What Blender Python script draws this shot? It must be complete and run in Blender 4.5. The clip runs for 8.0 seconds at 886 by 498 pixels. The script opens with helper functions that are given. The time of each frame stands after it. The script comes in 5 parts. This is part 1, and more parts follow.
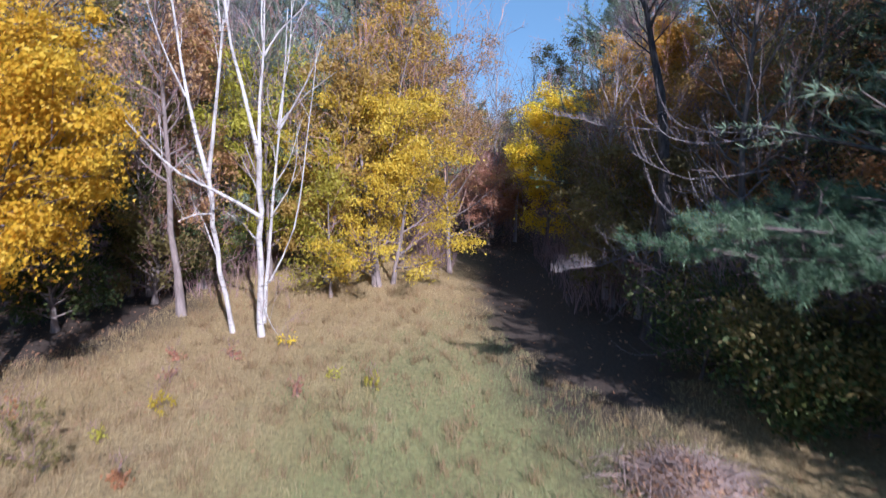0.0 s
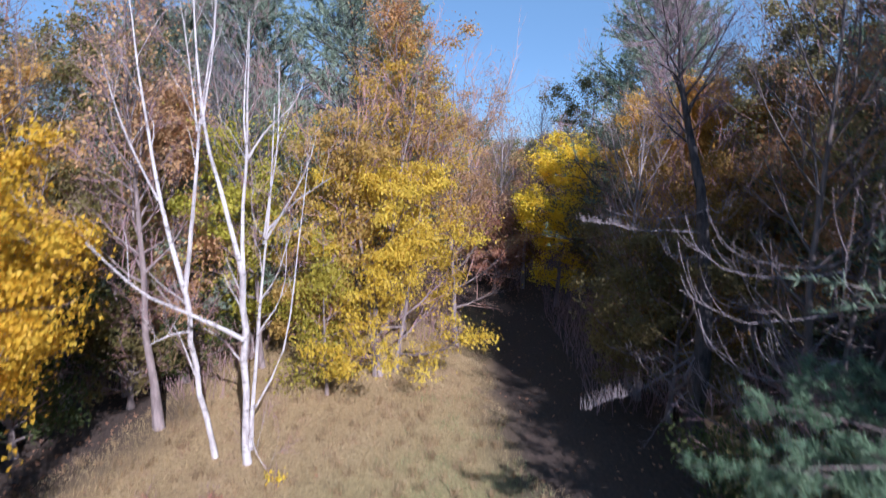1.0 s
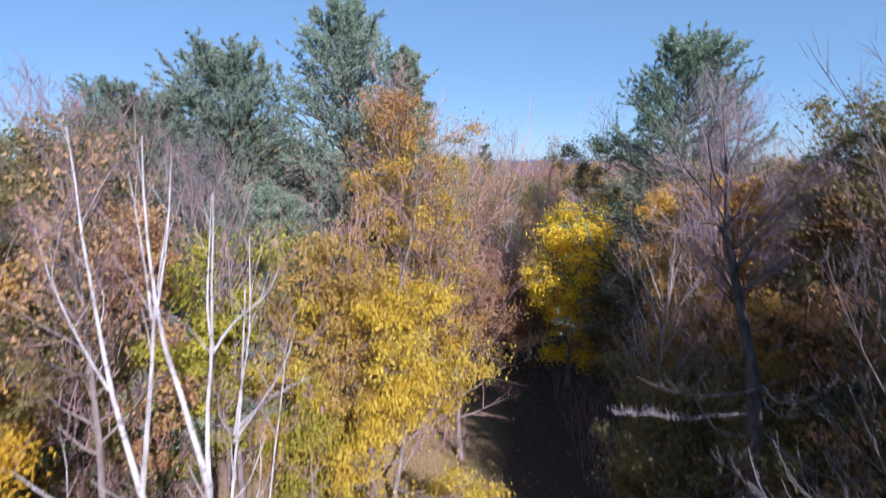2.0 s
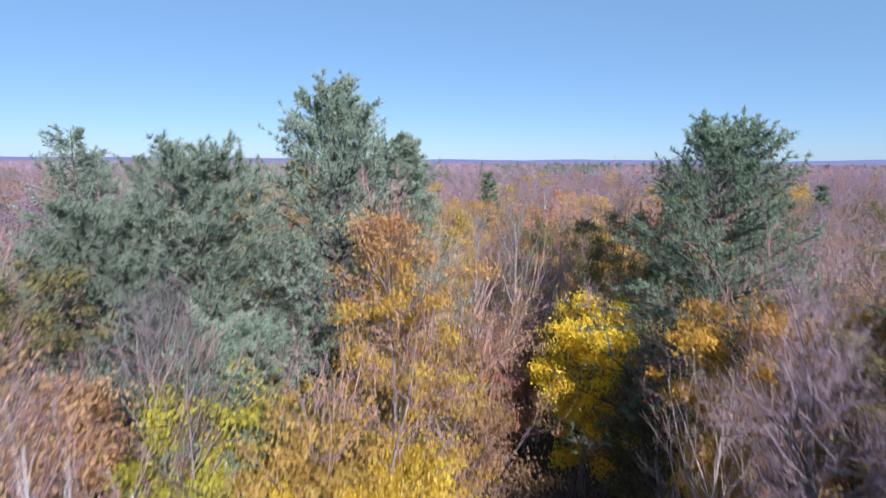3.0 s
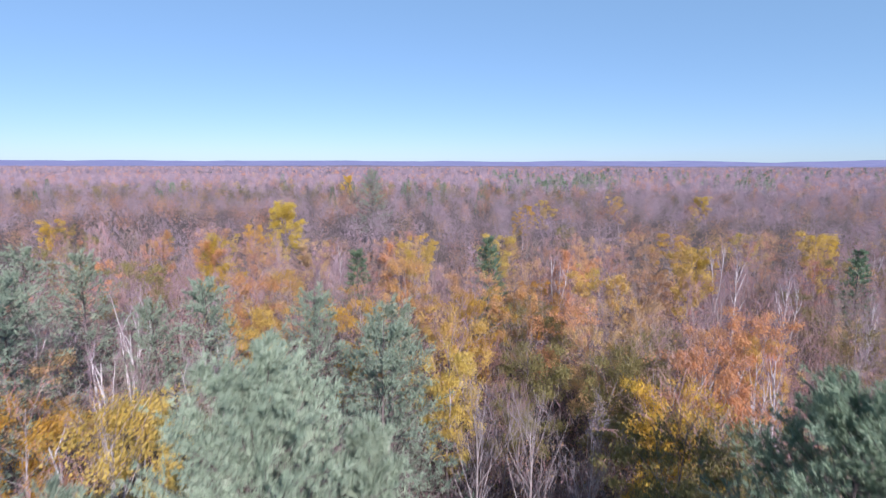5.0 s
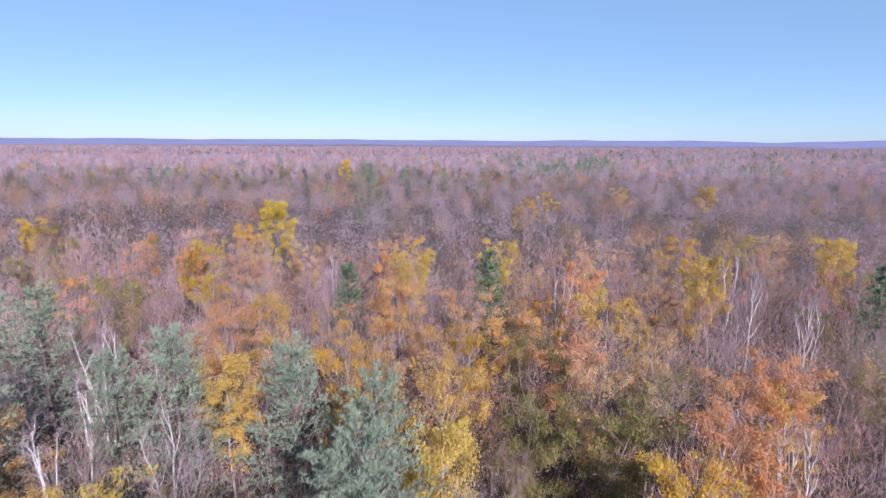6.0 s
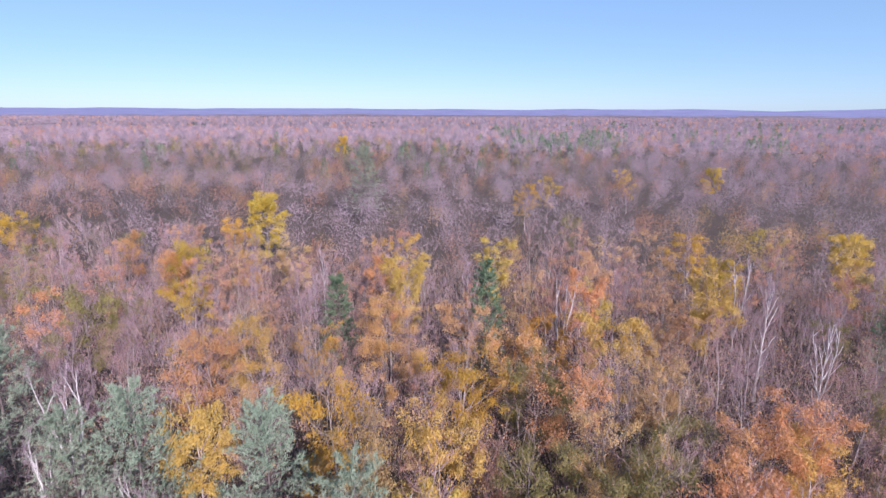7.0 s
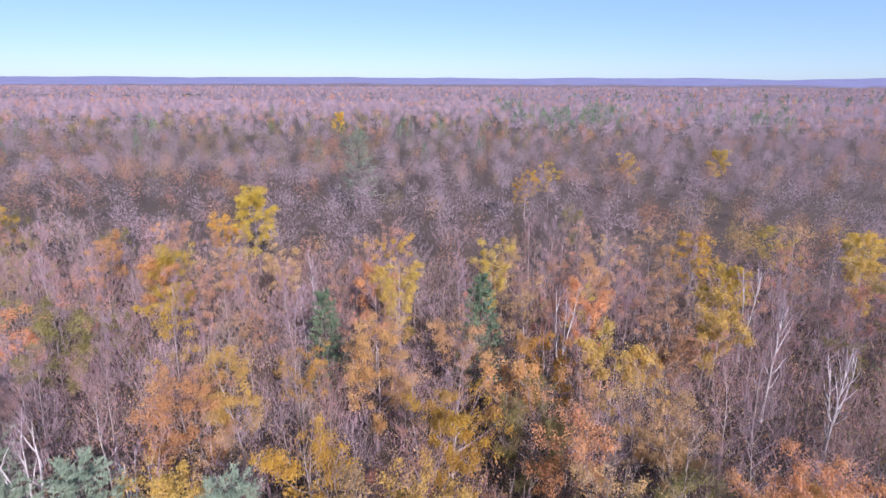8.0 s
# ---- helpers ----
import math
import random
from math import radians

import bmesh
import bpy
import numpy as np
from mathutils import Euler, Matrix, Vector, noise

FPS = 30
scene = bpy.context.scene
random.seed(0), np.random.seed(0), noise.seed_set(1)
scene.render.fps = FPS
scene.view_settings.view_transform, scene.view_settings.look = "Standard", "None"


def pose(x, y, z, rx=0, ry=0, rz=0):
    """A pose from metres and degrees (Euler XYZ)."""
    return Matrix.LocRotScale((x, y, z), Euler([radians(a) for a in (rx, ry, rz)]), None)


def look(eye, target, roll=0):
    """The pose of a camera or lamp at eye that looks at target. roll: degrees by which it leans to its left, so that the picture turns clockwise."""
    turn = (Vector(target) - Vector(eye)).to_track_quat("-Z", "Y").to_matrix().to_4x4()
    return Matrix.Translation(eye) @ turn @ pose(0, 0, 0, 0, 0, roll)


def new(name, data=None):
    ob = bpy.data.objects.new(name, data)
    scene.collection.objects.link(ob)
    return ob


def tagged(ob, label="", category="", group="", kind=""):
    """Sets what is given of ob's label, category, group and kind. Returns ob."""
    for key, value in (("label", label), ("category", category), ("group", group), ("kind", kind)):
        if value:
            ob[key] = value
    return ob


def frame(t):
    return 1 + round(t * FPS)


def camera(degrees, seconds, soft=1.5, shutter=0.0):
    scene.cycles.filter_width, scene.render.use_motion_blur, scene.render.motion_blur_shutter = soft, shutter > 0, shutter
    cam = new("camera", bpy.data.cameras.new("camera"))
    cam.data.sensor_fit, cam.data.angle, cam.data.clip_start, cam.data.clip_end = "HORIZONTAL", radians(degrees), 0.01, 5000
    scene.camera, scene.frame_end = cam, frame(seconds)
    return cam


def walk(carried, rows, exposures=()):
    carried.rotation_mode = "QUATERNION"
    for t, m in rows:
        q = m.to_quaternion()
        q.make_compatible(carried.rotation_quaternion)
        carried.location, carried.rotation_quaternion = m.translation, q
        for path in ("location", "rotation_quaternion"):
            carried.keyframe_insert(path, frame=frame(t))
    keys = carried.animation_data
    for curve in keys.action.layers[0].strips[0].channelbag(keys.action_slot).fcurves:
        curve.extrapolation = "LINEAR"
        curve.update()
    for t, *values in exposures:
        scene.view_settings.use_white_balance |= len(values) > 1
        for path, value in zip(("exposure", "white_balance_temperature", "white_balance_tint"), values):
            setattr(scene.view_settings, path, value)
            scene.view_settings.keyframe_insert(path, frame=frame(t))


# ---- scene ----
cam = camera(80.0, 8.0, soft=1.35, shutter=0.5)
PATH = [
    (0, (0.668, 1.743, 4.268), (0.565, 3.714, 3.946), 0.2),
    (0.5, (0.495, 2.612, 5.246), (0.394, 4.583, 4.925), 0.1),
    (1, (0.34, 3.589, 6.411), (0.24, 5.56, 6.092), -0.0),
    (1.5, (0.239, 4.63, 7.817), (0.141, 6.602, 7.496), -0.2),
    (3, (-0.015, 8.334, 12.436), (-0.119, 10.304, 12.108), 0.3),
    (3.5, (-0.085, 9.946, 13.923), (-0.187, 11.917, 13.601), 0.0),
    (4, (-0.149, 11.713, 15.42), (-0.25, 13.685, 15.101), -0.1),
    (4.5, (-0.156, 13.498, 16.882), (-0.256, 15.47, 16.564), 0.0),
    (5, (-0.126, 15.264, 18.299), (-0.224, 17.235, 17.975), 0.1),
    (6.5, (0.149, 20.831, 22.109), (0.049, 22.776, 21.653), 0.3),
    (7, (0.299, 22.601, 23.418), (0.2, 24.532, 22.908), 0.2),
    (7.5, (0.518, 24.385, 24.692), (0.417, 26.301, 24.13), 0.2),
    (8, (0.716, 26.182, 25.975), (0.617, 28.083, 25.359), 0.2),
]
walk(cam, [(t, look(eye, target, roll)) for t, eye, target, roll in PATH],
     exposures=[(0.0, 0.57, 5430, 19), (1.5, 0.58, 5520, 23), (3.0, 0.64, 5750, 20), (8.0, 0.81, 6020, 28)])

# ---------------------------------------------------------------- light
SUN_EL, SUN_AZ = 31.0, 153.0  # degrees above the ground; clockwise from +y
world = bpy.data.worlds.new("sky")
scene.world = world
world.use_nodes = True
wn = world.node_tree
sky = wn.nodes.new("ShaderNodeTexSky")
sky.sky_type, sky.sun_disc = "NISHITA", False
sky.sun_elevation, sky.sun_rotation = radians(SUN_EL), radians(SUN_AZ)
sky.air_density, sky.dust_density, sky.ozone_density, sky.altitude = 0.78, 0.22, 4.0, 200
wn.nodes["Background"].inputs["Strength"].default_value = 0.072
haze = wn.nodes.new("ShaderNodeMix")  # thin even high haze over the clear sky
haze.data_type = "RGBA"
haze.inputs["Factor"].default_value, haze.inputs["B"].default_value = 0.42, (3.2, 5.8, 7.5, 1)
wn.links.new(sky.outputs["Color"], haze.inputs["A"])
wn.links.new(haze.outputs["Result"], wn.nodes["Background"].inputs["Color"])
sun = new("sun", bpy.data.lights.new("sun", "SUN"))
sun.data.energy, sun.data.angle, sun.data.color = 5.0, radians(0.6), (1.0, 0.94, 0.85)
_d = Vector((math.sin(radians(SUN_AZ)) * math.cos(radians(SUN_EL)), math.cos(radians(SUN_AZ)) * math.cos(radians(SUN_EL)), math.sin(radians(SUN_EL))))
sun.matrix_world = look(_d * 60, (0, 0, 0))


# ---------------------------------------------------------------- materials
def material(name):
    m = bpy.data.materials.new(name)
    m.use_nodes = True
    return m, m.node_tree.nodes, m.node_tree.links, m.node_tree.nodes["Principled BSDF"]


def ramp(nodes, stops):
    r = nodes.new("ShaderNodeValToRGB")
    e = r.color_ramp.elements
    while len(e) < len(stops):
        e.new(0.5)
    for k, (p, c) in zip(e, stops):
        k.position, k.color = p, (*c, 1)
    return r


def noise_tex(nodes, links, coords, scale, detail=4.0, rough=0.6):
    n = nodes.new("ShaderNodeTexNoise")
    n.inputs["Scale"].default_value, n.inputs["Detail"].default_value, n.inputs["Roughness"].default_value = scale, detail, rough
    links.new(coords, n.inputs["Vector"])
    return n


def leaf_material(name, stops, through_light=0.42, rough=0.55, spread=0.32):
    """Leaves: each its own tint, each tree its own shift, light coming through."""
    m, nodes, links, b = material(name)
    geo, info = nodes.new("ShaderNodeNewGeometry"), nodes.new("ShaderNodeObjectInfo")
    coords = nodes.new("ShaderNodeTexCoord")
    patch = noise_tex(nodes, links, coords.outputs["Object"], 0.7, 3.0)
    mix = nodes.new("ShaderNodeMath")
    mix.operation = "MULTIPLY_ADD"
    links.new(geo.outputs["Random Per Island"], mix.inputs[0])
    mix.inputs[1].default_value = spread
    links.new(patch.outputs["Fac"], mix.inputs[2])
    sub = nodes.new("ShaderNodeMath")
    sub.operation = "SUBTRACT"
    links.new(mix.outputs[0], sub.inputs[0])
    sub.inputs[1].default_value = spread * 0.5
    r = ramp(nodes, stops)
    links.new(sub.outputs[0], r.inputs["Fac"])
    hsv = nodes.new("ShaderNodeHueSaturation")
    links.new(r.outputs["Color"], hsv.inputs["Color"])
    val = nodes.new("ShaderNodeMapRange")
    links.new(info.outputs["Random"], val.inputs["Value"])
    val.inputs["To Min"].default_value, val.inputs["To Max"].default_value = 0.76, 1.16
    links.new(val.outputs["Result"], hsv.inputs["Value"])
    hue, turn = nodes.new("ShaderNodeMapRange"), nodes.new("ShaderNodeMath")
    turn.operation = "FRACT"
    seven = nodes.new("ShaderNodeMath")
    seven.operation = "MULTIPLY"
    seven.inputs[1].default_value = 7.31
    links.new(info.outputs["Random"], seven.inputs[0]), links.new(seven.outputs[0], turn.inputs[0]), links.new(turn.outputs[0], hue.inputs["Value"])
    hue.inputs["To Min"].default_value, hue.inputs["To Max"].default_value = 0.485, 0.512
    links.new(hue.outputs["Result"], hsv.inputs["Hue"])
    links.new(hsv.outputs["Color"], b.inputs["Base Color"])
    b.inputs["Roughness"].default_value = rough
    b.inputs["Specular IOR Level"].default_value = 0.3
    if through_light:
        t = nodes.new("ShaderNodeBsdfTranslucent")
        links.new(hsv.outputs["Color"], t.inputs["Color"])
        mx = nodes.new("ShaderNodeMixShader")
        mx.inputs["Fac"].default_value = through_light
        links.new(b.outputs[0], mx.inputs[1])
        links.new(t.outputs[0], mx.inputs[2])
        links.new(mx.outputs[0], nodes["Material Output"].inputs["Surface"])
    return m


def bark_material(name, light, dark, scale=(9, 9, 2.2), bands=None, rough=0.85):
    m, nodes, links, b = material(name)
    coords = nodes.new("ShaderNodeTexCoord")
    mp = nodes.new("ShaderNodeMapping")
    mp.inputs["Scale"].default_value = scale
    links.new(coords.outputs["Object"], mp.inputs["Vector"])
    n = noise_tex(nodes, links, mp.outputs["Vector"], 1.0, 6.0)
    r = ramp(nodes, ((0.34, dark), (0.62, light)))
    links.new(n.outputs["Fac"], r.inputs["Fac"])
    colour = r.outputs["Color"]
    if bands:
        mp2 = nodes.new("ShaderNodeMapping")
        mp2.inputs["Scale"].default_value = (4.0, 4.0, 13)
        links.new(coords.outputs["Object"], mp2.inputs["Vector"])
        n2 = noise_tex(nodes, links, mp2.outputs["Vector"], 1.0, 3.0)
        r2 = ramp(nodes, ((0.57, (0, 0, 0)), (0.68, (0.85, 0.85, 0.85))))
        links.new(n2.outputs["Fac"], r2.inputs["Fac"])
        mx = nodes.new("ShaderNodeMix")
        mx.data_type = "RGBA"
        links.new(r2.outputs["Color"], mx.inputs["Factor"])
        links.new(colour, mx.inputs["A"])
        mx.inputs["B"].default_value = (*bands, 1)
        colour = mx.outputs["Result"]
    links.new(colour, b.inputs["Base Color"])
    bump = nodes.new("ShaderNodeBump")
    bump.inputs["Strength"].default_value, bump.inputs["Distance"].default_value = 0.6, 0.02
    links.new(n.outputs["Fac"], bump.inputs["Height"])
    links.new(bump.outputs["Normal"], b.inputs["Normal"])
    b.inputs["Roughness"].default_value = rough
    return m


GOLD = leaf_material("leaf_gold", ((0.1, (0.62, 0.35, 0.02)), (0.42, (0.85, 0.57, 0.035)), (0.75, (0.93, 0.72, 0.08))))
GOLD_DULL = leaf_material("leaf_dull_gold", ((0.1, (0.42, 0.24, 0.035)), (0.45, (0.62, 0.41, 0.07)), (0.8, (0.72, 0.54, 0.11))))
YELLOW = leaf_material("leaf_yellow", ((0.1, (0.42, 0.28, 0.03)), (0.5, (0.72, 0.53, 0.06)), (0.85, (0.84, 0.68, 0.12))))
YELLOW_DULL = leaf_material("leaf_dull_yellow", ((0.1, (0.34, 0.22, 0.05)), (0.5, (0.56, 0.39, 0.10)), (0.85, (0.68, 0.51, 0.16))))
LIME = leaf_material("leaf_lime", ((0.1, (0.27, 0.26, 0.04)), (0.5, (0.51, 0.44, 0.065)), (0.85, (0.67, 0.54, 0.10))))
ORANGE = leaf_material("leaf_orange", ((0.1, (0.36, 0.17, 0.075)), (0.5, (0.56, 0.30, 0.13)), (0.85, (0.66, 0.42, 0.19))))
AMBER = leaf_material("leaf_amber", ((0.1, (0.38, 0.19, 0.03)), (0.5, (0.58, 0.34, 0.055)), (0.85, (0.70, 0.48, 0.10))))
TAN = leaf_material("leaf_tan", ((0.1, (0.35, 0.20, 0.095)), (0.5, (0.56, 0.35, 0.175)), (0.85, (0.66, 0.46, 0.24))))
# orange-brown leaves darkened: the shade beside the track put into their colour
BROWN = leaf_material("leaf_brown_gold_shaded", ((0.1, (0.17, 0.085, 0.025)), (0.5, (0.33, 0.18, 0.05)), (0.85, (0.45, 0.28, 0.085))))
RUST = leaf_material("leaf_rust", ((0.1, (0.30, 0.14, 0.09)), (0.5, (0.50, 0.255, 0.165)), (0.85, (0.61, 0.37, 0.235))))
OLIVE = leaf_material("leaf_olive", ((0.1, (0.12, 0.105, 0.042)), (0.5, (0.235, 0.20, 0.078)), (0.85, (0.37, 0.30, 0.115))))
GREEN = leaf_material("leaf_green", ((0.1, (0.035, 0.06, 0.025)), (0.5, (0.08, 0.11, 0.04)), (0.85, (0.17, 0.18, 0.05))))
NEEDLE = leaf_material("needle_pine", ((0.1, (0.15, 0.205, 0.145)), (0.5, (0.265, 0.335, 0.245)), (0.85, (0.385, 0.455, 0.34))), 0.2, 0.5)
NEEDLE_MID = leaf_material("needle_deep_green_pine", ((0.1, (0.095, 0.14, 0.09)), (0.5, (0.18, 0.245, 0.165)), (0.85, (0.29, 0.365, 0.255))), 0.2, 0.5)
# dark green of spruces; on the right-hand pines it puts shade into the colour
NEEDLE_SOFT = leaf_material("needle_spruce_and_shaded_pine", ((0.1, (0.05, 0.09, 0.05)), (0.5, (0.125, 0.19, 0.115)), (0.85, (0.25, 0.33, 0.20))), 0.2, 0.5)
TWIG = leaf_material("twig_grey", ((0.1, (0.175, 0.106, 0.116)), (0.5, (0.295, 0.187, 0.20)), (0.85, (0.42, 0.285, 0.292))), 0.0, 0.8)
TWIG_LILAC = leaf_material("twig_lilac_grey", ((0.1, (0.185, 0.13, 0.152)), (0.5, (0.295, 0.215, 0.245)), (0.85, (0.405, 0.31, 0.34))), 0.0, 0.8, 0.18)
TWIG_ASH = leaf_material("twig_ash_brown", ((0.1, (0.15, 0.112, 0.098)), (0.5, (0.265, 0.20, 0.175)), (0.85, (0.38, 0.30, 0.27))), 0.0, 0.8)
TWIG_DARK = leaf_material("twig_dark", ((0.1, (0.07, 0.05, 0.055)), (0.5, (0.13, 0.10, 0.11)), (0.85, (0.22, 0.175, 0.185))), 0.0, 0.8)
# paler, bluer copies of the twig greys: light put into the far crowns
TWIG_FAR = leaf_material("twig_far_lightened", ((0.1, (0.24, 0.17, 0.195)), (0.5, (0.335, 0.245, 0.278)), (0.85, (0.42, 0.32, 0.35))), 0.0, 0.8, 0.14)
TWIG_LILAC_FAR = leaf_material("twig_lilac_far_lightened", ((0.1, (0.235, 0.176, 0.21)), (0.5, (0.325, 0.252, 0.295)), (0.85, (0.41, 0.325, 0.37))), 0.0, 0.8, 0.14)
TWIG_RED = leaf_material("twig_red", ((0.1, (0.22, 0.12, 0.105)), (0.5, (0.36, 0.21, 0.19)), (0.85, (0.47, 0.31, 0.27))), 0.0, 0.8)
TWIG_DEAD = leaf_material("twig_dead", ((0.1, (0.14, 0.115, 0.125)), (0.5, (0.225, 0.19, 0.205)), (0.85, (0.33, 0.285, 0.295))), 0.0, 0.8)
BARK_WHITE = bark_material("bark_birch", (0.60, 0.565, 0.57), (0.34, 0.305, 0.31), bands=(0.13, 0.11, 0.11))
BARK_GREY = bark_material("bark_grey", (0.29, 0.235, 0.23), (0.13, 0.10, 0.10))
BARK_PALE = bark_material("bark_pale_grey", (0.44, 0.38, 0.38), (0.24, 0.20, 0.20))
BARK_BLACK = bark_material("bark_black_furrowed", (0.085, 0.07, 0.07), (0.025, 0.02, 0.022), (14, 14, 3))
BARK_DARK = bark_material("bark_dark", (0.15, 0.12, 0.115), (0.05, 0.04, 0.04))


# ---------------------------------------------------------------- mesh tools
def flat_mesh(name, verts, tris, mat, smooth_faces=False):
    me = bpy.data.meshes.new(name)
    verts, tris = np.asarray(verts, np.float32), np.asarray(tris, np.int32)
    me.vertices.add(len(verts))
    me.vertices.foreach_set("co", verts.ravel())
    me.loops.add(len(tris) * 3)
    me.loops.foreach_set("vertex_index", tris.ravel())
    me.polygons.add(len(tris))
    me.polygons.foreach_set("loop_start", np.arange(0, len(tris) * 3, 3, dtype=np.int32))
    me.polygons.foreach_set("use_smooth", np.full(len(tris), smooth_faces))
    me.update(calc_edges=True)
    me.materials.append(mat)
    return me


def join(chunks):
    """Several (verts, tris) as one."""
    chunks = [c for c in chunks if len(c[0])]
    base, vs, ts = 0, [], []
    for v, t in chunks:
        vs.append(v), ts.append(t + base)
        base += len(v)
    return (np.concatenate(vs), np.concatenate(ts)) if vs else (np.zeros((0, 3)), np.zeros((0, 3), int))


def unit(a):
    return a / np.maximum(np.linalg.norm(a, axis=-1, keepdims=True), 1e-9)


def tubes(P, R, k):
    """Round stems along P (m, n, 3) with radii R (m, n) and k sides."""
    m, n = P.shape[:2]
    if m == 0:
        return np.zeros((0, 3)), np.zeros((0, 3), int)
    T = unit(np.gradient(P, axis=1))
    ref = np.where(np.abs(T[..., 2:3]) < 0.9, [0, 0, 1.0], [1.0, 0, 0])
    A = unit(np.cross(T, ref))
    B = np.cross(T, A)
    an = np.arange(k) * 2 * np.pi / k
    V = P[:, :, None] + R[..., None, None] * (np.cos(an)[:, None] * A[:, :, None] + np.sin(an)[:, None] * B[:, :, None])
    i, j, q = np.meshgrid(np.arange(m), np.arange(n - 1), np.arange(k), indexing="ij")
    a = (i * n + j) * k + q
    b = (i * n + j) * k + (q + 1) % k
    F = np.concatenate([np.stack([a, b, b + k], -1).reshape(-1, 3), np.stack([a, b + k, a + k], -1).reshape(-1, 3)])
    return V.reshape(-1, 3), F


def spikes(P0, D, L, r, rng):
    """Thin tapering twigs: three sides and a tip."""
    m = len(P0)
    D = unit(D)
    ref = np.where(np.abs(D[:, 2:3]) < 0.9, [0, 0, 1.0], [1.0, 0, 0])
    A = unit(np.cross(D, ref))
    B = np.cross(D, A)
    an = np.arange(3) * 2 * np.pi / 3
    ring = P0[:, None] + r[:, None, None] * (np.cos(an)[:, None] * A[:, None] + np.sin(an)[:, None] * B[:, None])
    V = np.concatenate([ring, (P0 + D * L[:, None])[:, None]], 1)
    b = np.arange(m)[:, None] * 4
    F = np.concatenate([b + [0, 1, 3], b + [1, 2, 3], b + [2, 0, 3]])
    return V.reshape(-1, 3), F


def grow(P0, D, L, n, wob, up, rng):
    """Polylines from P0 along D, wandering and bending upwards."""
    D, out = unit(D), [P0]
    for _ in range(n - 1):
        D = unit(D + rng.normal(0, wob, D.shape) + np.array([0, 0, up]))
        out.append(out[-1] + D * (L / (n - 1))[:, None])
    return np.stack(out, 1)


def at_fraction(P, R, f):
    """Place, direction and radius at fractions f (m, c) along P (m, n, 3)."""
    m, n = P.shape[:2]
    g = np.clip(f * (n - 1), 0, n - 1 - 1e-6)
    j = g.astype(int)
    w = (g - j)[..., None]
    i = np.arange(m)[:, None]
    return P[i, j] * (1 - w) + P[i, j + 1] * w, unit(P[i, j + 1] - P[i, j]), R[i, j] * (1 - w[..., 0]) + R[i, j + 1] * w[..., 0]


def turned(T, angle, rng):
    """Directions at that angle (radians) from T, to any side."""
    side = unit(np.cross(T, rng.normal(0, 1, T.shape)))
    return T * np.cos(angle)[..., None] + side * np.sin(angle)[..., None]


def sprout(P, R, count, f0, f1, angle, ratio, rng, spread=0.3):
    f = f0 + (f1 - f0) * (np.arange(count) + rng.random((len(P), count))) / count
    base, T, r = at_fraction(P, R, f)
    D = turned(T, np.radians(angle) * (1 + rng.normal(0, spread, f.shape)), rng)
    length = np.linalg.norm(np.diff(P, axis=1), axis=2).sum(1)
    L = length[:, None] * ratio * (1.15 - 0.6 * f) * (0.7 + 0.6 * rng.random(f.shape))
    return base.reshape(-1, 3), D.reshape(-1, 3), L.ravel(), r.ravel()


def leaf_cards(C, size, rng, flat=0.5, slim=0.5):
    """One small pointed leaf at every place of C."""
    m = len(C)
    N = unit(rng.normal(0, 1, (m, 3)) + np.array([0, 0, flat]))
    U = unit(np.cross(N, rng.normal(0, 1, (m, 3))))
    W = np.cross(N, U)
    s = (size * (0.6 + 0.7 * rng.random(m)))[:, None]
    V = np.stack([C - U * s, C + W * s * slim - U * s * 0.15, C + U * s, C - W * s * slim - U * s * 0.15], 1)
    b = np.arange(m)[:, None] * 4
    return V.reshape(-1, 3), np.concatenate([b + [0, 1, 2], b + [0, 2, 3]])


def leaf_flakes(C, out, size, rng):
    """One small three-cornered leaf at every place of C, turned roughly towards out and the sky."""
    m = len(C)
    N = unit(rng.normal(0, 0.55, (m, 3)) + out * 0.8 + np.array([0, 0, 0.35]))
    U = unit(np.cross(N, rng.normal(0, 1, (m, 3))))
    W = np.cross(N, U)
    s = (size * (0.6 + 0.8 * rng.random(m)))[:, None]
    V = np.stack([C - U * s * 0.8 + W * s * 0.6, C - U * s * 0.8 - W * s * 0.6, C + U * s], 1)
    return V.reshape(-1, 3), np.arange(m * 3).reshape(-1, 3)


def leaf_masses(tips, leaves, masses, rng):
    """Leaves in separate rounded masses round some of the branch ends. masses: how many, how wide, how flat."""
    count, wide, flat = masses
    mid = tips[rng.integers(0, len(tips), count)]
    r = wide * rng.uniform(0.55, 1.25, count)
    j = rng.choice(count, leaves, p=r ** 2 / (r ** 2).sum())
    q = unit(rng.normal(0, 1, (leaves, 3)) + [0, 0, 0.35])
    depth = rng.random((leaves, 1)) ** 0.45 * (0.85 + 0.3 * rng.random((leaves, 1)))
    C = mid[j] + q * depth * r[j][:, None] * [1, 1, flat] + rng.normal(0, wide * 0.2, (leaves, 3))
    loose = int(leaves * 0.3)  # the rest hang singly along the twigs
    C[:loose] = tips[rng.integers(0, len(tips), loose)] + rng.normal(0, 0.2, (loose, 3))
    C[:, 2] = np.maximum(C[:, 2], 0.12)
    return C, q


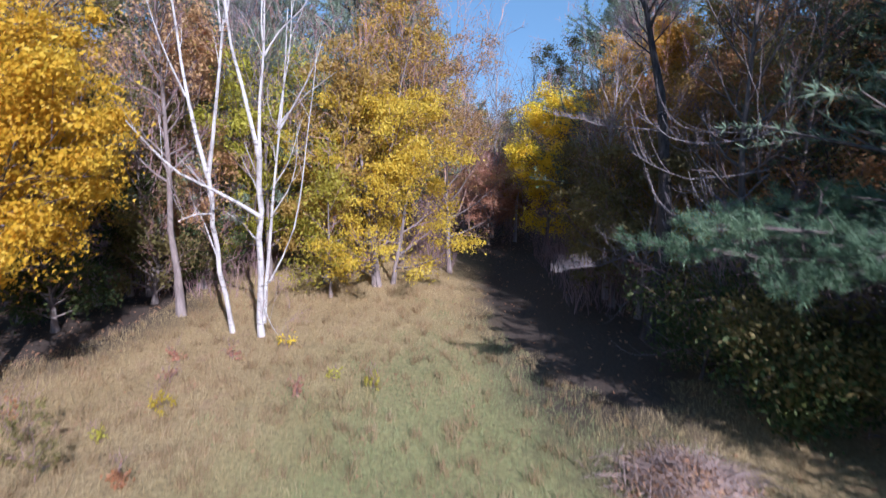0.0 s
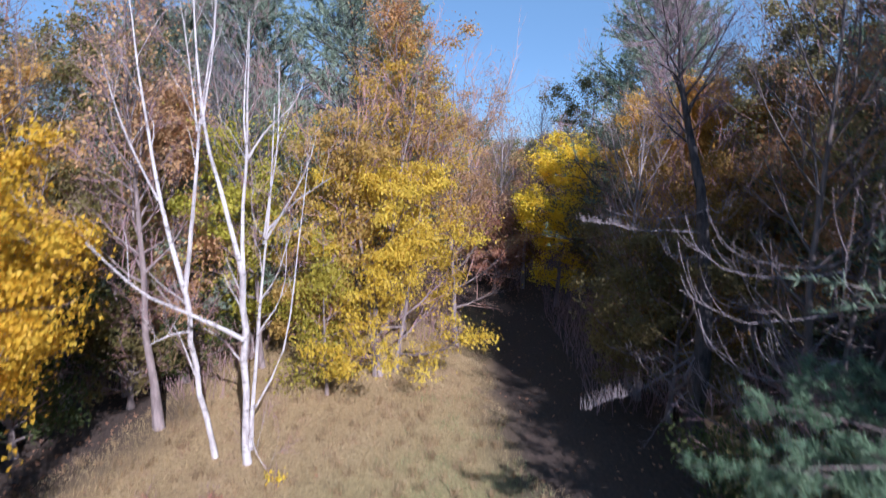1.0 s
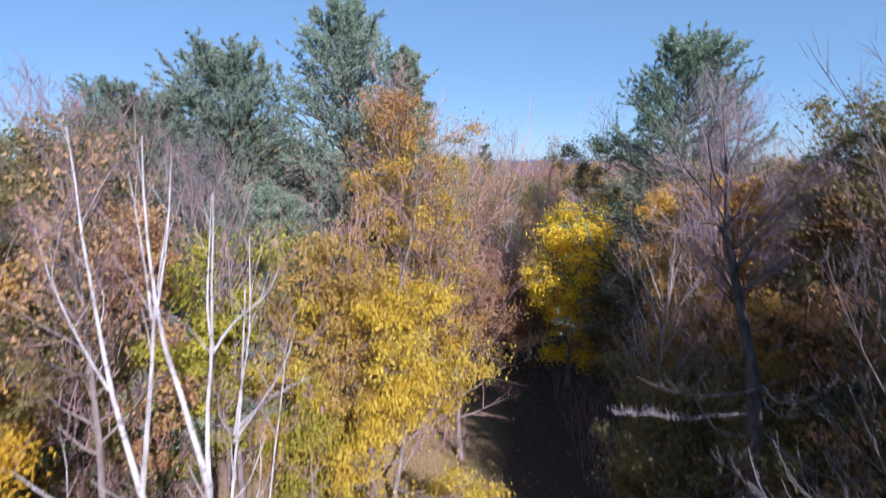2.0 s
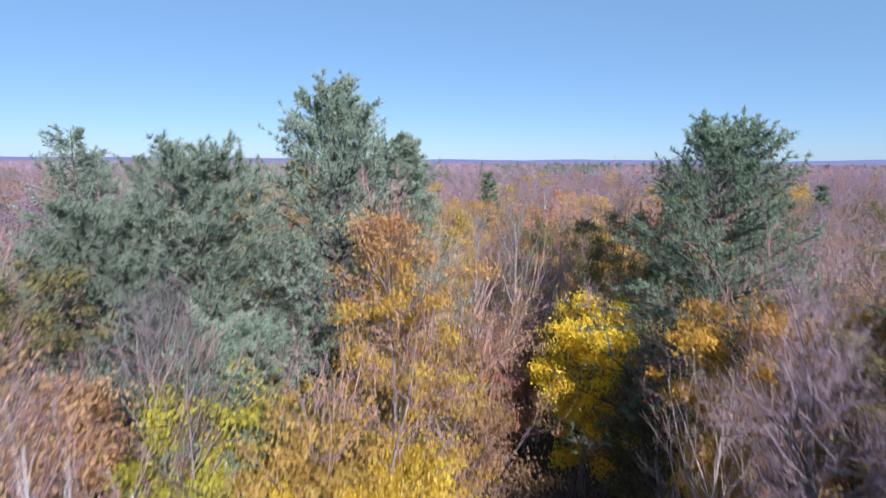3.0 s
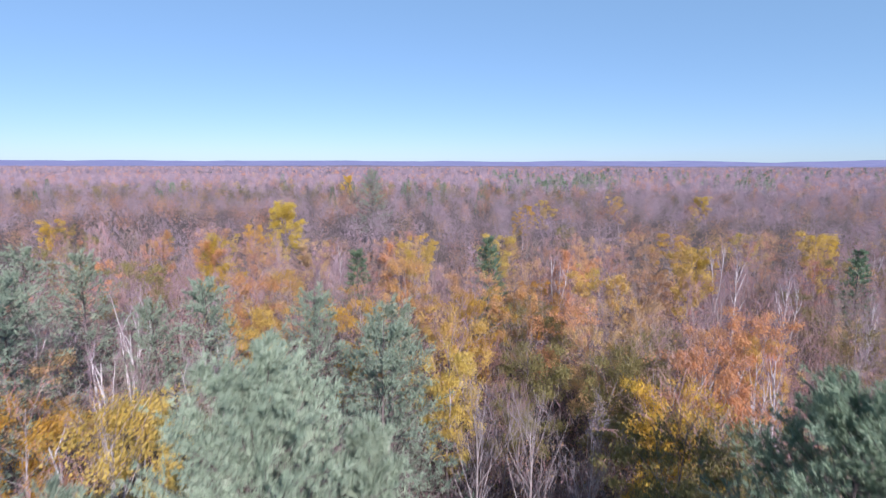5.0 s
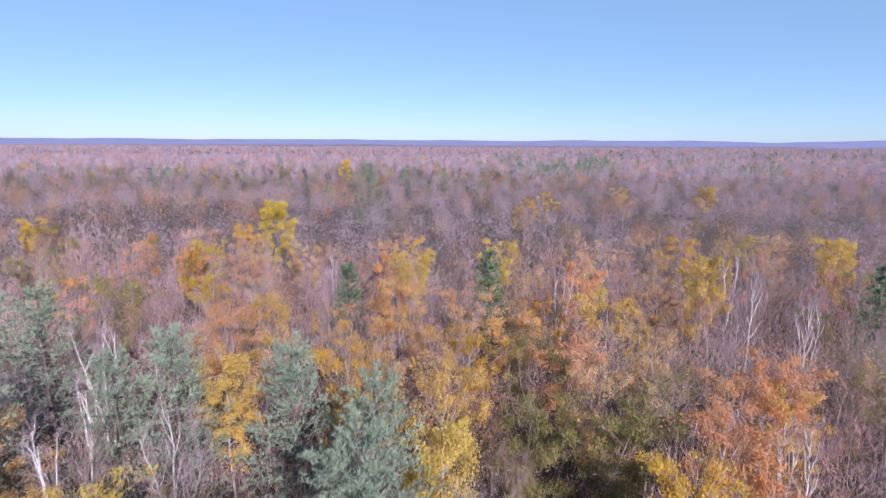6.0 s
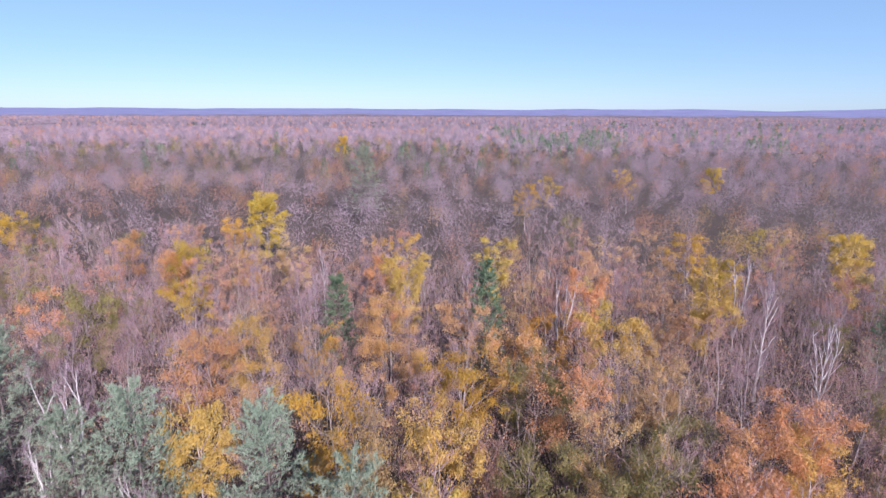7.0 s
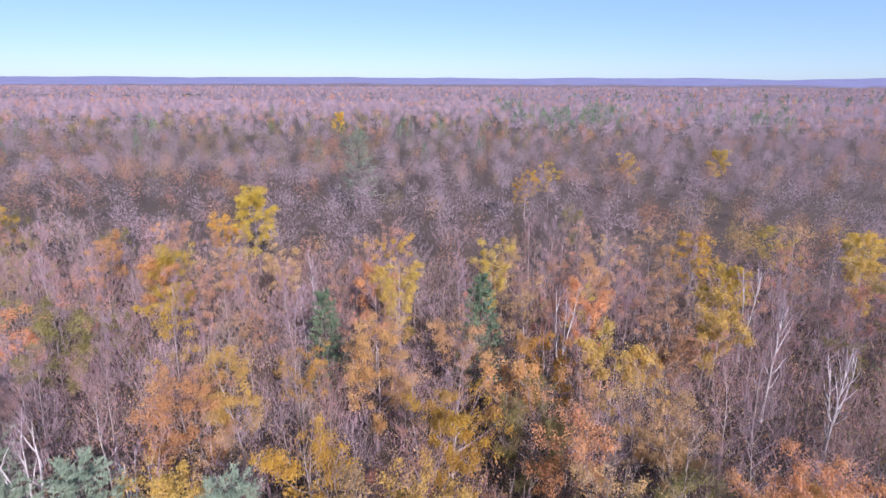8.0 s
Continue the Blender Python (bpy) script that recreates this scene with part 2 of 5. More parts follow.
def needle_sprays(C, D, each, length, width, rng, fan=0.75):
    """Tufts of needles at C that fan out about D."""
    C, D = np.repeat(C, each, 0), np.repeat(D, each, 0)
    D = unit(D + rng.normal(0, fan, D.shape))
    L = (length * (0.6 + 0.7 * rng.random(len(C))))[:, None]
    W = unit(np.cross(D, rng.normal(0, 1, D.shape))) * width
    V = np.stack([C - W, C + W, C + D * L], 1)
    return V.reshape(-1, 3), np.arange(len(C) * 3).reshape(-1, 3)


def broadleaf(seed, H, r, W, start=0.3, limbs=16, subs=5, twigs=4, leaves=0, leaf=0.1, ang=(65, 30), shape="round",
              lean=(0, 0), wob=0.05, up=0.12, nt=9, stems=None, scatter=0.18, leaf_from=0.0, leaf_to=1.0, twig_r=0.008, twig_len=0.5, sides=(8, 5, 3), wisps=0, wisp=0.5, split=None, limb_r=1.0, clump=None, masses=None):
    """A tree of trunk, limbs, branches and twigs. stems: own trunk lines as lists of places, each with a base and tip radius."""
    rng = np.random.default_rng(seed)
    wood, fine, extra = [], [], {}
    if stems is None:
        D = np.array([[lean[0], lean[1], 1.0]])
        trunks = [(grow(np.zeros((1, 3)), D, np.array([H * 1.02]), nt, wob, 0.03, rng), r, r * 0.12)]
    else:
        trunks = []
        for line, ra, rb in stems:
            line = np.array(line, float)
            seg = np.r_[0, np.cumsum(np.linalg.norm(np.diff(line, axis=0), axis=1))]
            s = np.linspace(0, seg[-1], nt)
            p = np.stack([np.interp(s, seg, line[:, c]) for c in range(3)], 1)
            q = p.copy()
            q[1:-1] = (p[:-2] + 2 * p[1:-1] + p[2:]) / 4
            q[1:-1] += rng.normal(0, ra * 0.25, q[1:-1].shape)
            trunks.append((q[None], ra, rb))
    limb_P, limb_R = [], []
    for P, ra, rb in trunks:
        u = np.linspace(0, 1, P.shape[1])
        R = (ra + (rb - ra) * u ** 0.8)[None]
        if P[0, 0, 2] < 0.6:
            R[0, 0] *= 1.35
        if stems is None or not wood:
            wood.append(tubes(P, R, sides[0]))
        else:
            extra[f"stem{len(extra)}"] = [tubes(P, R, sides[0])]
        c = limbs if stems is None else max(2, int(limbs / len(trunks)))
        f = start + (0.99 - start) * (np.arange(c) + rng.random(c)) / c
        base, T, rr = at_fraction(P, R, f[None])
        g = (f - start) / (1 - start)
        prof = {"round": np.sqrt(np.clip(1 - (2 * g - 0.85) ** 2 / 1.6, 0.08, 1)), "cone": 1.05 - 0.85 * g, "column": 0.75 + 0.25 * np.sin(g * 3),
                "vase": 0.45 + 0.6 * np.sin(g * 2.6)}[shape]
        az = np.arange(c) * 2.4 + rng.normal(0, 0.5, c) + rng.random() * 6
        a = np.radians(ang[0] + (ang[1] - ang[0]) * g + rng.normal(0, 7, c))
        D = np.stack([np.sin(a) * np.cos(az), np.sin(a) * np.sin(az), np.cos(a)], 1)
        L = W * prof * (0.75 + 0.5 * rng.random(c)) / np.maximum(np.sin(a), 0.55)
        n = 5
        LP = grow(base[0], D, L, n, wob * 2.2, up, rng)
        r0 = np.minimum(rr[0] * 0.62, 0.012 + L * 0.016) * limb_r
        LR = r0[:, None] * np.linspace(1, 0.25, n)
        (extra[f"stem{len(extra) - 1}"] if extra else wood).append(tubes(LP, LR, sides[1]))
        limb_P.append(LP), limb_R.append(LR)
    LP, LR = np.concatenate(limb_P), np.concatenate(limb_R)
    b, D, L, rr = sprout(LP, LR, subs, 0.15, 1.0, 42, 0.5, rng)
    SP = grow(b, D, L, 3, wob * 2.5, up, rng)
    SR = np.maximum(rr * 0.65, twig_r)[:, None] * np.linspace(1, 0.45, 3)
    fine.append(tubes(SP, SR, sides[2]))
    b, D, L, rr = sprout(SP, SR, twigs, 0.15, 1.0, 38, twig_len, rng)
    D = unit(D + [0, 0, up * 1.5])
    fine.append(spikes(b, D, L, np.full(len(b), twig_r), rng))
    if wisps:
        j = rng.integers(0, len(b), wisps)
        C = b[j] + D[j] * (L[j] * rng.random(wisps))[:, None] + rng.normal(0, 0.07, (wisps, 3))
        fine.append(needle_sprays(C, unit(D[j] + [0, 0, 0.5]), 1, wisp, twig_r * 0.8, rng, 0.35))
    out = {"trunk": join(wood), **{key: join(chunks) for key, chunks in extra.items()}, "branching": join(fine)}
    if leaves:
        tips = np.concatenate([b + D * L[:, None] * q for q in (0.35, 0.7, 1.0)] + [SP[:, 1], SP[:, 2]])
        z = tips[:, 2] / H
        tips = tips[(z >= leaf_from) & (z <= leaf_to)]
        if clump is not None:  # leaves hang in layered masses with gaps between
            lump = np.array([noise.noise((p[0] * 0.8 + seed, p[1] * 0.8, p[2] * 1.5)) for p in tips])
            tips = tips[lump > clump]
        if masses:
            C, q = leaf_masses(tips, leaves, masses, rng)
            blades = lambda pick: leaf_flakes(C[pick], q[pick], leaf, rng)
        else:
            C = tips[rng.integers(0, len(tips), leaves)] + rng.normal(0, scatter, (leaves, 3))
            C[:, 2] = np.maximum(C[:, 2], 0.12)
            blades = lambda pick: leaf_cards(C[pick], leaf, rng)
        high = C[:, 2] + rng.normal(0, 0.7, leaves) > split if split else np.zeros(leaves, bool)
        out["crown"] = blades(~high)
        if split:
            out["crown_top"] = blades(high)
    return out


def conifer(seed, H, r, W, start=0.12, whorl=5, gap=0.55, subs=6, tufts=3, each=6, needle=0.2, width=0.016, ang=(88, 45), power=0.75, lop=0.25):
    """A pine or spruce: whorls of boughs with needle tufts."""
    rng = np.random.default_rng(seed)
    P = grow(np.zeros((1, 3)), np.array([[rng.normal(0, 0.02), rng.normal(0, 0.02), 1.0]]), np.array([H * 0.99]), 10, 0.015, 0.02, rng)
    R = (r * np.linspace(1, 0.08, 10))[None]
    wood = [tubes(P, R, 7)]
    levels = max(5, int(H * (1 - start) / gap))
    f = np.repeat(start + (0.985 - start) * (np.arange(levels) / levels) ** 0.92, whorl)
    f = np.clip(f + rng.normal(0, 0.012, len(f)), start, 0.985)
    base, T, rr = at_fraction(P, R, f[None])
    g = (f - start) / (1 - start)
    az = np.arange(len(f)) * 2 * np.pi / whorl + np.repeat(rng.random(levels) * 6, whorl) + rng.normal(0, 0.25, len(f))
    a = np.radians(ang[0] + (ang[1] - ang[0]) * g ** 1.5 + rng.normal(0, 6, len(f)))
    D = np.stack([np.sin(a) * np.cos(az), np.sin(a) * np.sin(az), np.cos(a)], 1)
    L = (W * (1 - g) ** power + 0.25) * (1 - lop + 2 * lop * rng.random(len(f)))
    LP = grow(base[0], D, L, 5, 0.07, 0.075, rng)
    LR = np.minimum(rr[0] * 0.5, 0.01 + L * 0.011)[:, None] * np.linspace(1, 0.3, 5)
    wood.append(tubes(LP, LR, 4))
    b, D, L2, rr = sprout(LP, LR, subs, 0.12, 1.0, 48, 0.36, rng)
    D[:, 2] = D[:, 2] * 0.7 + 0.2
    SP = grow(b, D, L2, 3, 0.08, 0.07, rng)
    fine = tubes(SP, np.maximum(rr * 0.5, 0.006)[:, None] * np.linspace(1, 0.5, 3), 3)
    u = np.tile((np.arange(tufts) + 0.6) / tufts, (len(SP), 1)) + rng.normal(0, 0.08, (len(SP), tufts))
    C, T, _ = at_fraction(SP, np.ones(SP.shape[:2]), np.clip(u, 0.05, 1))
    C2, T2, _ = at_fraction(LP, np.ones(LP.shape[:2]), np.clip(rng.random((len(LP), 4)) * 0.6 + 0.42, 0, 1))
    C, T = np.concatenate([C.reshape(-1, 3), C2.reshape(-1, 3)]), np.concatenate([T.reshape(-1, 3), T2.reshape(-1, 3)])
    return {"trunk": join(wood), "branching": fine, "crown": needle_sprays(C, unit(T + [0, 0, 0.25]), each, needle, width, rng)}


def pine_boughs(seed, root, tips, subs=22, tufts=11, each=24, needle=0.135, width=0.0055):
    """Long low boughs from a trunk to the given tips, full of soft needles."""
    rng = np.random.default_rng(seed)
    u = np.linspace(0, 1, 8)[:, None]
    P = np.stack([np.array(a) * (1 - u) + np.array(t) * u + np.array([0, 0, 0.35]) * u * (1 - u) + rng.normal(0, 0.04, (8, 3)) for a, t in zip(root, tips)])
    R = np.tile(np.linspace(0.05, 0.012, 8), (len(P), 1))
    f = 0.3 + 0.7 * (np.arange(subs) + rng.random((len(P), subs))) / subs
    C, T, _ = at_fraction(P, R, f)
    side = unit(np.cross(T, [0, 0, 1.0])) * rng.choice([-1, 1], f.shape)[..., None]
    D = unit(T * 0.8 + side * 0.8 + rng.normal(0, 0.15, T.shape))
    L = (1.5 - 0.9 * f) * rng.uniform(0.6, 1.1, f.shape)
    SP = grow(C.reshape(-1, 3), D.reshape(-1, 3), L.ravel(), 4, 0.08, 0.05, rng)
    wood = join([tubes(P, R, 5), tubes(SP, np.tile(np.linspace(0.012, 0.005, 4), (len(SP), 1)), 3)])
    C, T, _ = at_fraction(SP, np.ones(SP.shape[:2]), np.clip(rng.random((len(SP), tufts)) * 0.85 + 0.15, 0, 1))
    C = C.reshape(-1, 3) + rng.normal(0, 0.05, (len(SP) * tufts, 3))
    return wood, needle_sprays(C, unit(T.reshape(-1, 3) + [0, 0, 0.3]), each, needle, width, rng)


def ground_height(x, y):
    """The lie of the land: level, with a low rise behind the birches and a slow swell."""
    x, y = np.asarray(x, float), np.asarray(y, float)
    sx, sy = np.clip((2.5 - x) / 6, 0, 1), np.clip((y - 9.5) / 14, 0, 1)
    return 0.8 * sx * sx * (3 - 2 * sx) * sy * sy * (3 - 2 * sy) + 0.05 * np.sin(x * 0.7 + 1) * np.sin(y * 0.5)


def add_part(root, key, me):
    ob = new("stem" if key.startswith("stem") else "dead_bough" if key.startswith("bough") else key, me)
    ob.parent = root
    if key == "branching":
        ob["kind"] = "stuff"
    return ob


def tree(name, parts, looks, place, label, category, group="", scale=1.0, turn=0.0, on_ground=True):
    """A tree as an empty at its foot with its parts under it."""
    root = new(name)
    root.empty_display_size = 0.3
    z = float(ground_height(place[0], place[1])) - 0.05 if on_ground else place[2]
    root.matrix_basis = pose(place[0], place[1], z, 0, 0, turn) @ Matrix.Scale(scale, 4)
    for key, (v, t) in parts.items():
        if len(v):
            add_part(root, key, flat_mesh(key, v, t, looks["trunk" if key.startswith("stem") else "bough" if key.startswith("bough") else key], key == "trunk"))
    return tagged(root, label, category, group)


def mats(bark, twig, leaf=None, top=None):
    return {"trunk": bark, "branching": twig, "crown": leaf, "crown_top": top}


def dead_boughs(seed, parts, heights, reach, toward, per=1, twig=0.55, r=0.019, count=12, thin=0.007):
    """Adds bare drooping boughs, turned up at the ends and set with upright twigs, to a trunk."""
    rng = np.random.default_rng(seed)
    n = len(heights) * per
    z = np.repeat(heights, per) + rng.normal(0, 0.12, n)
    az = np.radians(toward) + rng.normal(0, 0.75, n)
    D = np.stack([np.cos(az), np.sin(az), rng.normal(0.05, 0.12, n)], 1)
    P = grow(np.stack([np.zeros(n), np.zeros(n), z], 1), D, reach * rng.uniform(0.6, 1.1, n), 8, 0.13, 0.035, rng)
    P[:, :, 2] -= (np.linspace(0, 1, 8) * (1 - np.linspace(0, 1, 8)) * 1.1)[None]
    R = r * np.linspace(1, 0.3, 8)[None] * rng.uniform(0.7, 1.1, (n, 1))
    for k in range(n):
        chunks = [tubes(P[k:k + 1], R[k:k + 1], 5)]
        C, T, rr = at_fraction(P[k:k + 1], R[k:k + 1], np.sort(rng.uniform(0.2, 1, (1, count)), 1))
        C, T = C[0], T[0]
        Dn = unit(T * 0.9 + rng.normal(0, 0.28, T.shape) + [0, 0, 0.15])
        Q = grow(C, Dn, twig * rng.uniform(0.5, 1.4, len(C)), 6, 0.05, 0.25, rng)
        chunks.append(tubes(Q, np.tile(np.linspace(thin, 0.0028, 6), (len(Q), 1)), 3))
        C, T, rr = at_fraction(Q, np.ones(Q.shape[:2]), rng.uniform(0.2, 0.9, (len(Q), 3)))
        chunks.append(spikes(C.reshape(-1, 3), unit(T.reshape(-1, 3) + rng.normal(0, 0.4, (len(Q) * 3, 3))), rng.uniform(0.1, 0.28, len(Q) * 3), np.full(len(Q) * 3, 0.0028), rng))
        parts[f"bough{len(parts)}"] = join(chunks)
    return parts


def comb_bough(seed, parts, root, tip, twig=0.26):
    """Adds one long dead bough with close-set upright twigs on its outer half."""
    rng = np.random.default_rng(seed)
    u = np.linspace(0, 1, 9)[:, None]
    P = (np.array(root) * (1 - u) + np.array(tip) * u - np.array([0, 0, 0.35]) * u * (1 - u) + rng.normal(0, 0.025, (9, 3)))[None]
    R = np.linspace(0.02, 0.006, 9)[None]
    C, T, _ = at_fraction(P, R, rng.uniform(0.5, 1.0, (1, 100)))
    C, T = C[0] + rng.normal(0, 0.05, C[0].shape) * [1, 1, 0.2], T[0]
    D = unit(T * 0.25 + rng.normal(0, 0.22, T.shape) + [0, 0, 1.0])
    parts[f"bough{len(parts)}"] = join([tubes(P, R, 5), spikes(C, D, twig * rng.uniform(0.5, 1.2, len(C)), np.full(len(C), 0.005), rng)])
    return parts



# ---------------------------------------------------------------- ground, far woods
def ground_material():
    m, nodes, links, b = material("meadow_litter_painted_shade")
    coords = nodes.new("ShaderNodeTexCoord")
    big = noise_tex(nodes, links, coords.outputs["Object"], 0.35, 5.0)
    fine = noise_tex(nodes, links, coords.outputs["Object"], 14.0, 6.0, 0.7)
    straw = ramp(nodes, ((0.3, (0.19, 0.135, 0.07)), (0.55, (0.39, 0.28, 0.145)), (0.75, (0.53, 0.395, 0.22))))
    links.new(fine.outputs["Fac"], straw.inputs["Fac"])
    green = ramp(nodes, ((0.3, (0.17, 0.145, 0.07)), (0.55, (0.31, 0.285, 0.12)), (0.75, (0.44, 0.40, 0.19))))
    links.new(fine.outputs["Fac"], green.inputs["Fac"])
    # brown leaf litter, darkened so that it also carries the shade under trees
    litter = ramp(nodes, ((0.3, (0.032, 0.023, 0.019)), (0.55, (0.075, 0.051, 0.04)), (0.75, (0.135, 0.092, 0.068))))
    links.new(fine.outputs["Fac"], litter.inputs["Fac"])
    sep = nodes.new("ShaderNodeSeparateXYZ")
    links.new(coords.outputs["Object"], sep.inputs[0])

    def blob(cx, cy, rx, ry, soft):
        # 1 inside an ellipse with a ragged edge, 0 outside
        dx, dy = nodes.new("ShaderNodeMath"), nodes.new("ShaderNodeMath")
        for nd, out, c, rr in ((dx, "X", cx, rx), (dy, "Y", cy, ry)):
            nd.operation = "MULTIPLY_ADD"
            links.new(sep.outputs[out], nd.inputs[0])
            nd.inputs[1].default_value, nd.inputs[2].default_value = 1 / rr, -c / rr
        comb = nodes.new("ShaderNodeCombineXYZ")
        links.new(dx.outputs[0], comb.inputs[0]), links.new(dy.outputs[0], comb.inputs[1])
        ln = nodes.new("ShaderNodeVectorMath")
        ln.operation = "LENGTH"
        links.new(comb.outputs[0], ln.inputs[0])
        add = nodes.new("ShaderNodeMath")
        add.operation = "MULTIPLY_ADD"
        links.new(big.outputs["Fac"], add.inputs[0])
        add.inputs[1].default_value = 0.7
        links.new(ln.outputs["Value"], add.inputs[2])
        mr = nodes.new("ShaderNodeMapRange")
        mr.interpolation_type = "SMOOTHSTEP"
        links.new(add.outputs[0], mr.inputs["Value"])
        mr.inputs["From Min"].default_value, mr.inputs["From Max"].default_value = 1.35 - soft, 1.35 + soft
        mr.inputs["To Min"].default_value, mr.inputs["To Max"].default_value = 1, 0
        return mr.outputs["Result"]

    mixes = litter.outputs["Color"]
    rosy = ramp(nodes, ((0.3, (0.21, 0.12, 0.075)), (0.55, (0.40, 0.25, 0.165)), (0.75, (0.50, 0.35, 0.25))))
    links.new(fine.outputs["Fac"], rosy.inputs["Fac"])
    tufts = noise_tex(nodes, links, coords.outputs["Object"], 1.7, 4.0, 0.65)
    rosy_fac = ramp(nodes, ((0.54, (0, 0, 0)), (0.7, (0.5, 0.5, 0.5))))
    links.new(tufts.outputs["Fac"], rosy_fac.inputs["Fac"])
    straw_mix = nodes.new("ShaderNodeMix")
    straw_mix.data_type = "RGBA"
    links.new(rosy_fac.outputs["Color"], straw_mix.inputs["Factor"])
    links.new(straw.outputs["Color"], straw_mix.inputs["A"]), links.new(rosy.outputs["Color"], straw_mix.inputs["B"])
    # the last two blobs paint tree shade on the track and behind the maple
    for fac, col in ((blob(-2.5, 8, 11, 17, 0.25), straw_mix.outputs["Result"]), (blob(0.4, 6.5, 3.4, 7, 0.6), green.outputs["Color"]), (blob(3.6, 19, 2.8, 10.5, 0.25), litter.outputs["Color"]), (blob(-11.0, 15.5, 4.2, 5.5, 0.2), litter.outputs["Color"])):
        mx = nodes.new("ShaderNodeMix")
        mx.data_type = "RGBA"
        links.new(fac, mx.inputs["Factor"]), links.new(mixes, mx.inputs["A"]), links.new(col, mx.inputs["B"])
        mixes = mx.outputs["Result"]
    links.new(mixes, b.inputs["Base Color"])
    b.inputs["Roughness"].default_value = 0.95
    bump = nodes.new("ShaderNodeBump")
    bump.inputs["Strength"].default_value, bump.inputs["Distance"].default_value = 0.9, 0.06
    links.new(fine.outputs["Fac"], bump.inputs["Height"]), links.new(bump.outputs["Normal"], b.inputs["Normal"])
    return m


def polar_sheet(radii, steps, height, centre=(0.0, 20.0)):
    an = np.arange(steps) * 2 * np.pi / steps
    r, a = np.meshgrid(radii, an, indexing="ij")
    x, y = centre[0] + r * np.sin(a), centre[1] + r * np.cos(a)
    V = np.stack([x, y, height(x, y, r, a)], -1).reshape(-1, 3)
    i, j = np.meshgrid(np.arange(len(radii) - 1), np.arange(steps), indexing="ij")
    p, q = i * steps + j, i * steps + (j + 1) % steps
    F = np.concatenate([np.stack([p, q + steps, q], -1).reshape(-1, 3), np.stack([p, p + steps, q + steps], -1).reshape(-1, 3)])
    return V, F


GROUND = ground_material()
v, f = polar_sheet(np.r_[0.01, np.linspace(1, 40, 40), np.geomspace(44, 4900, 30)], 160,
                   lambda x, y, r, a: ground_height(x, y))
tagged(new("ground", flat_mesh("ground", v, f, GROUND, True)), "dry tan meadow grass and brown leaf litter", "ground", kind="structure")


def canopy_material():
    m, nodes, links, b = material("far_canopy_haze_tint")
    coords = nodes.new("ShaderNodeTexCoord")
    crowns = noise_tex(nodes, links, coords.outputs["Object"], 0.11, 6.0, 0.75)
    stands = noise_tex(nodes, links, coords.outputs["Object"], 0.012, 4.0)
    # bare-twig purple shifted towards blue: some distance haze in the base colour
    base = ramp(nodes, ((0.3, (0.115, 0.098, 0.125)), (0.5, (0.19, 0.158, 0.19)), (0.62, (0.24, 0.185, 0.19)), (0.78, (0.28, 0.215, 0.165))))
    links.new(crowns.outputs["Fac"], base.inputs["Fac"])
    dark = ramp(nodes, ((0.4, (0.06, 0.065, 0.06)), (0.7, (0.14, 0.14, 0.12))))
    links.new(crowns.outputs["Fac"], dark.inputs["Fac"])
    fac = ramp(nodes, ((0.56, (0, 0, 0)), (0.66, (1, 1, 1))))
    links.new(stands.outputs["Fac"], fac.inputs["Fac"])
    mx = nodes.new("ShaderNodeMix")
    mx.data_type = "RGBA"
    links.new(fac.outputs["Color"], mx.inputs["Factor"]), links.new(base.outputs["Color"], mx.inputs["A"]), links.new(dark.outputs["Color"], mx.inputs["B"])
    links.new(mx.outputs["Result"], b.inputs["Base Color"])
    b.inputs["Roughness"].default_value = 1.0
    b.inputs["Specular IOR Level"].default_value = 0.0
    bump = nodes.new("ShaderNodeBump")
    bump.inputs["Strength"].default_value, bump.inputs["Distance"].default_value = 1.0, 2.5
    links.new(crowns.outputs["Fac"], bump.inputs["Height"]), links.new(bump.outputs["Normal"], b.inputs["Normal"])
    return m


def canopy_height(x, y, r, a):
    n = np.array([noise.noise((p, q, 0.0)) for p, q in zip((x / 17).ravel(), (y / 17).ravel())]).reshape(x.shape)
    return -1.0 + 6.0 * np.clip((r - 300) / 500, 0, 1) + 2.2 * n * np.clip((r - 245) / 100, 0, 1) * np.clip(1200 / r, 0, 1)


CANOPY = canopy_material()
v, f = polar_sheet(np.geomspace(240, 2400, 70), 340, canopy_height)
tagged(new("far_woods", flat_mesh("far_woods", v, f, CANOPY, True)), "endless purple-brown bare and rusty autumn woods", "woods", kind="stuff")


def ridge_height(x, y, r, a):
    """Low wooded ridges, one behind the other, out to the skyline."""
    n = np.array([noise.noise((p * 7, q / 700, 4.0)) + 0.5 * noise.noise((p * 23, q / 400, 9.0)) for p, q in zip(a.ravel(), r.ravel())]).reshape(x.shape)
    u = np.clip((r - 1900) / 2900, 0, 1)
    return 5.0 + 24 * u ** 1.6 + (2 + 9 * u) * n * np.clip((r - 1900) / 300, 0, 1)


def ridge_material():
    m, nodes, links, b = material("painted_haze_ridges")
    coords = nodes.new("ShaderNodeTexCoord")
    n = noise_tex(nodes, links, coords.outputs["Object"], 0.006, 6.0, 0.7)
    # blue haze painted as base colour, with a glow for the light it scatters
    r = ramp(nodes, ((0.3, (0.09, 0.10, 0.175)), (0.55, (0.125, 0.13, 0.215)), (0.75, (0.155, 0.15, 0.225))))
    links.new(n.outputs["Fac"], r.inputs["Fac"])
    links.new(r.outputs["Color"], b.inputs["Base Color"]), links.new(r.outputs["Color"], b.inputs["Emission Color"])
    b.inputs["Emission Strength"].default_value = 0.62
    b.inputs["Roughness"].default_value, b.inputs["Specular IOR Level"].default_value = 1.0, 0.0
    return m


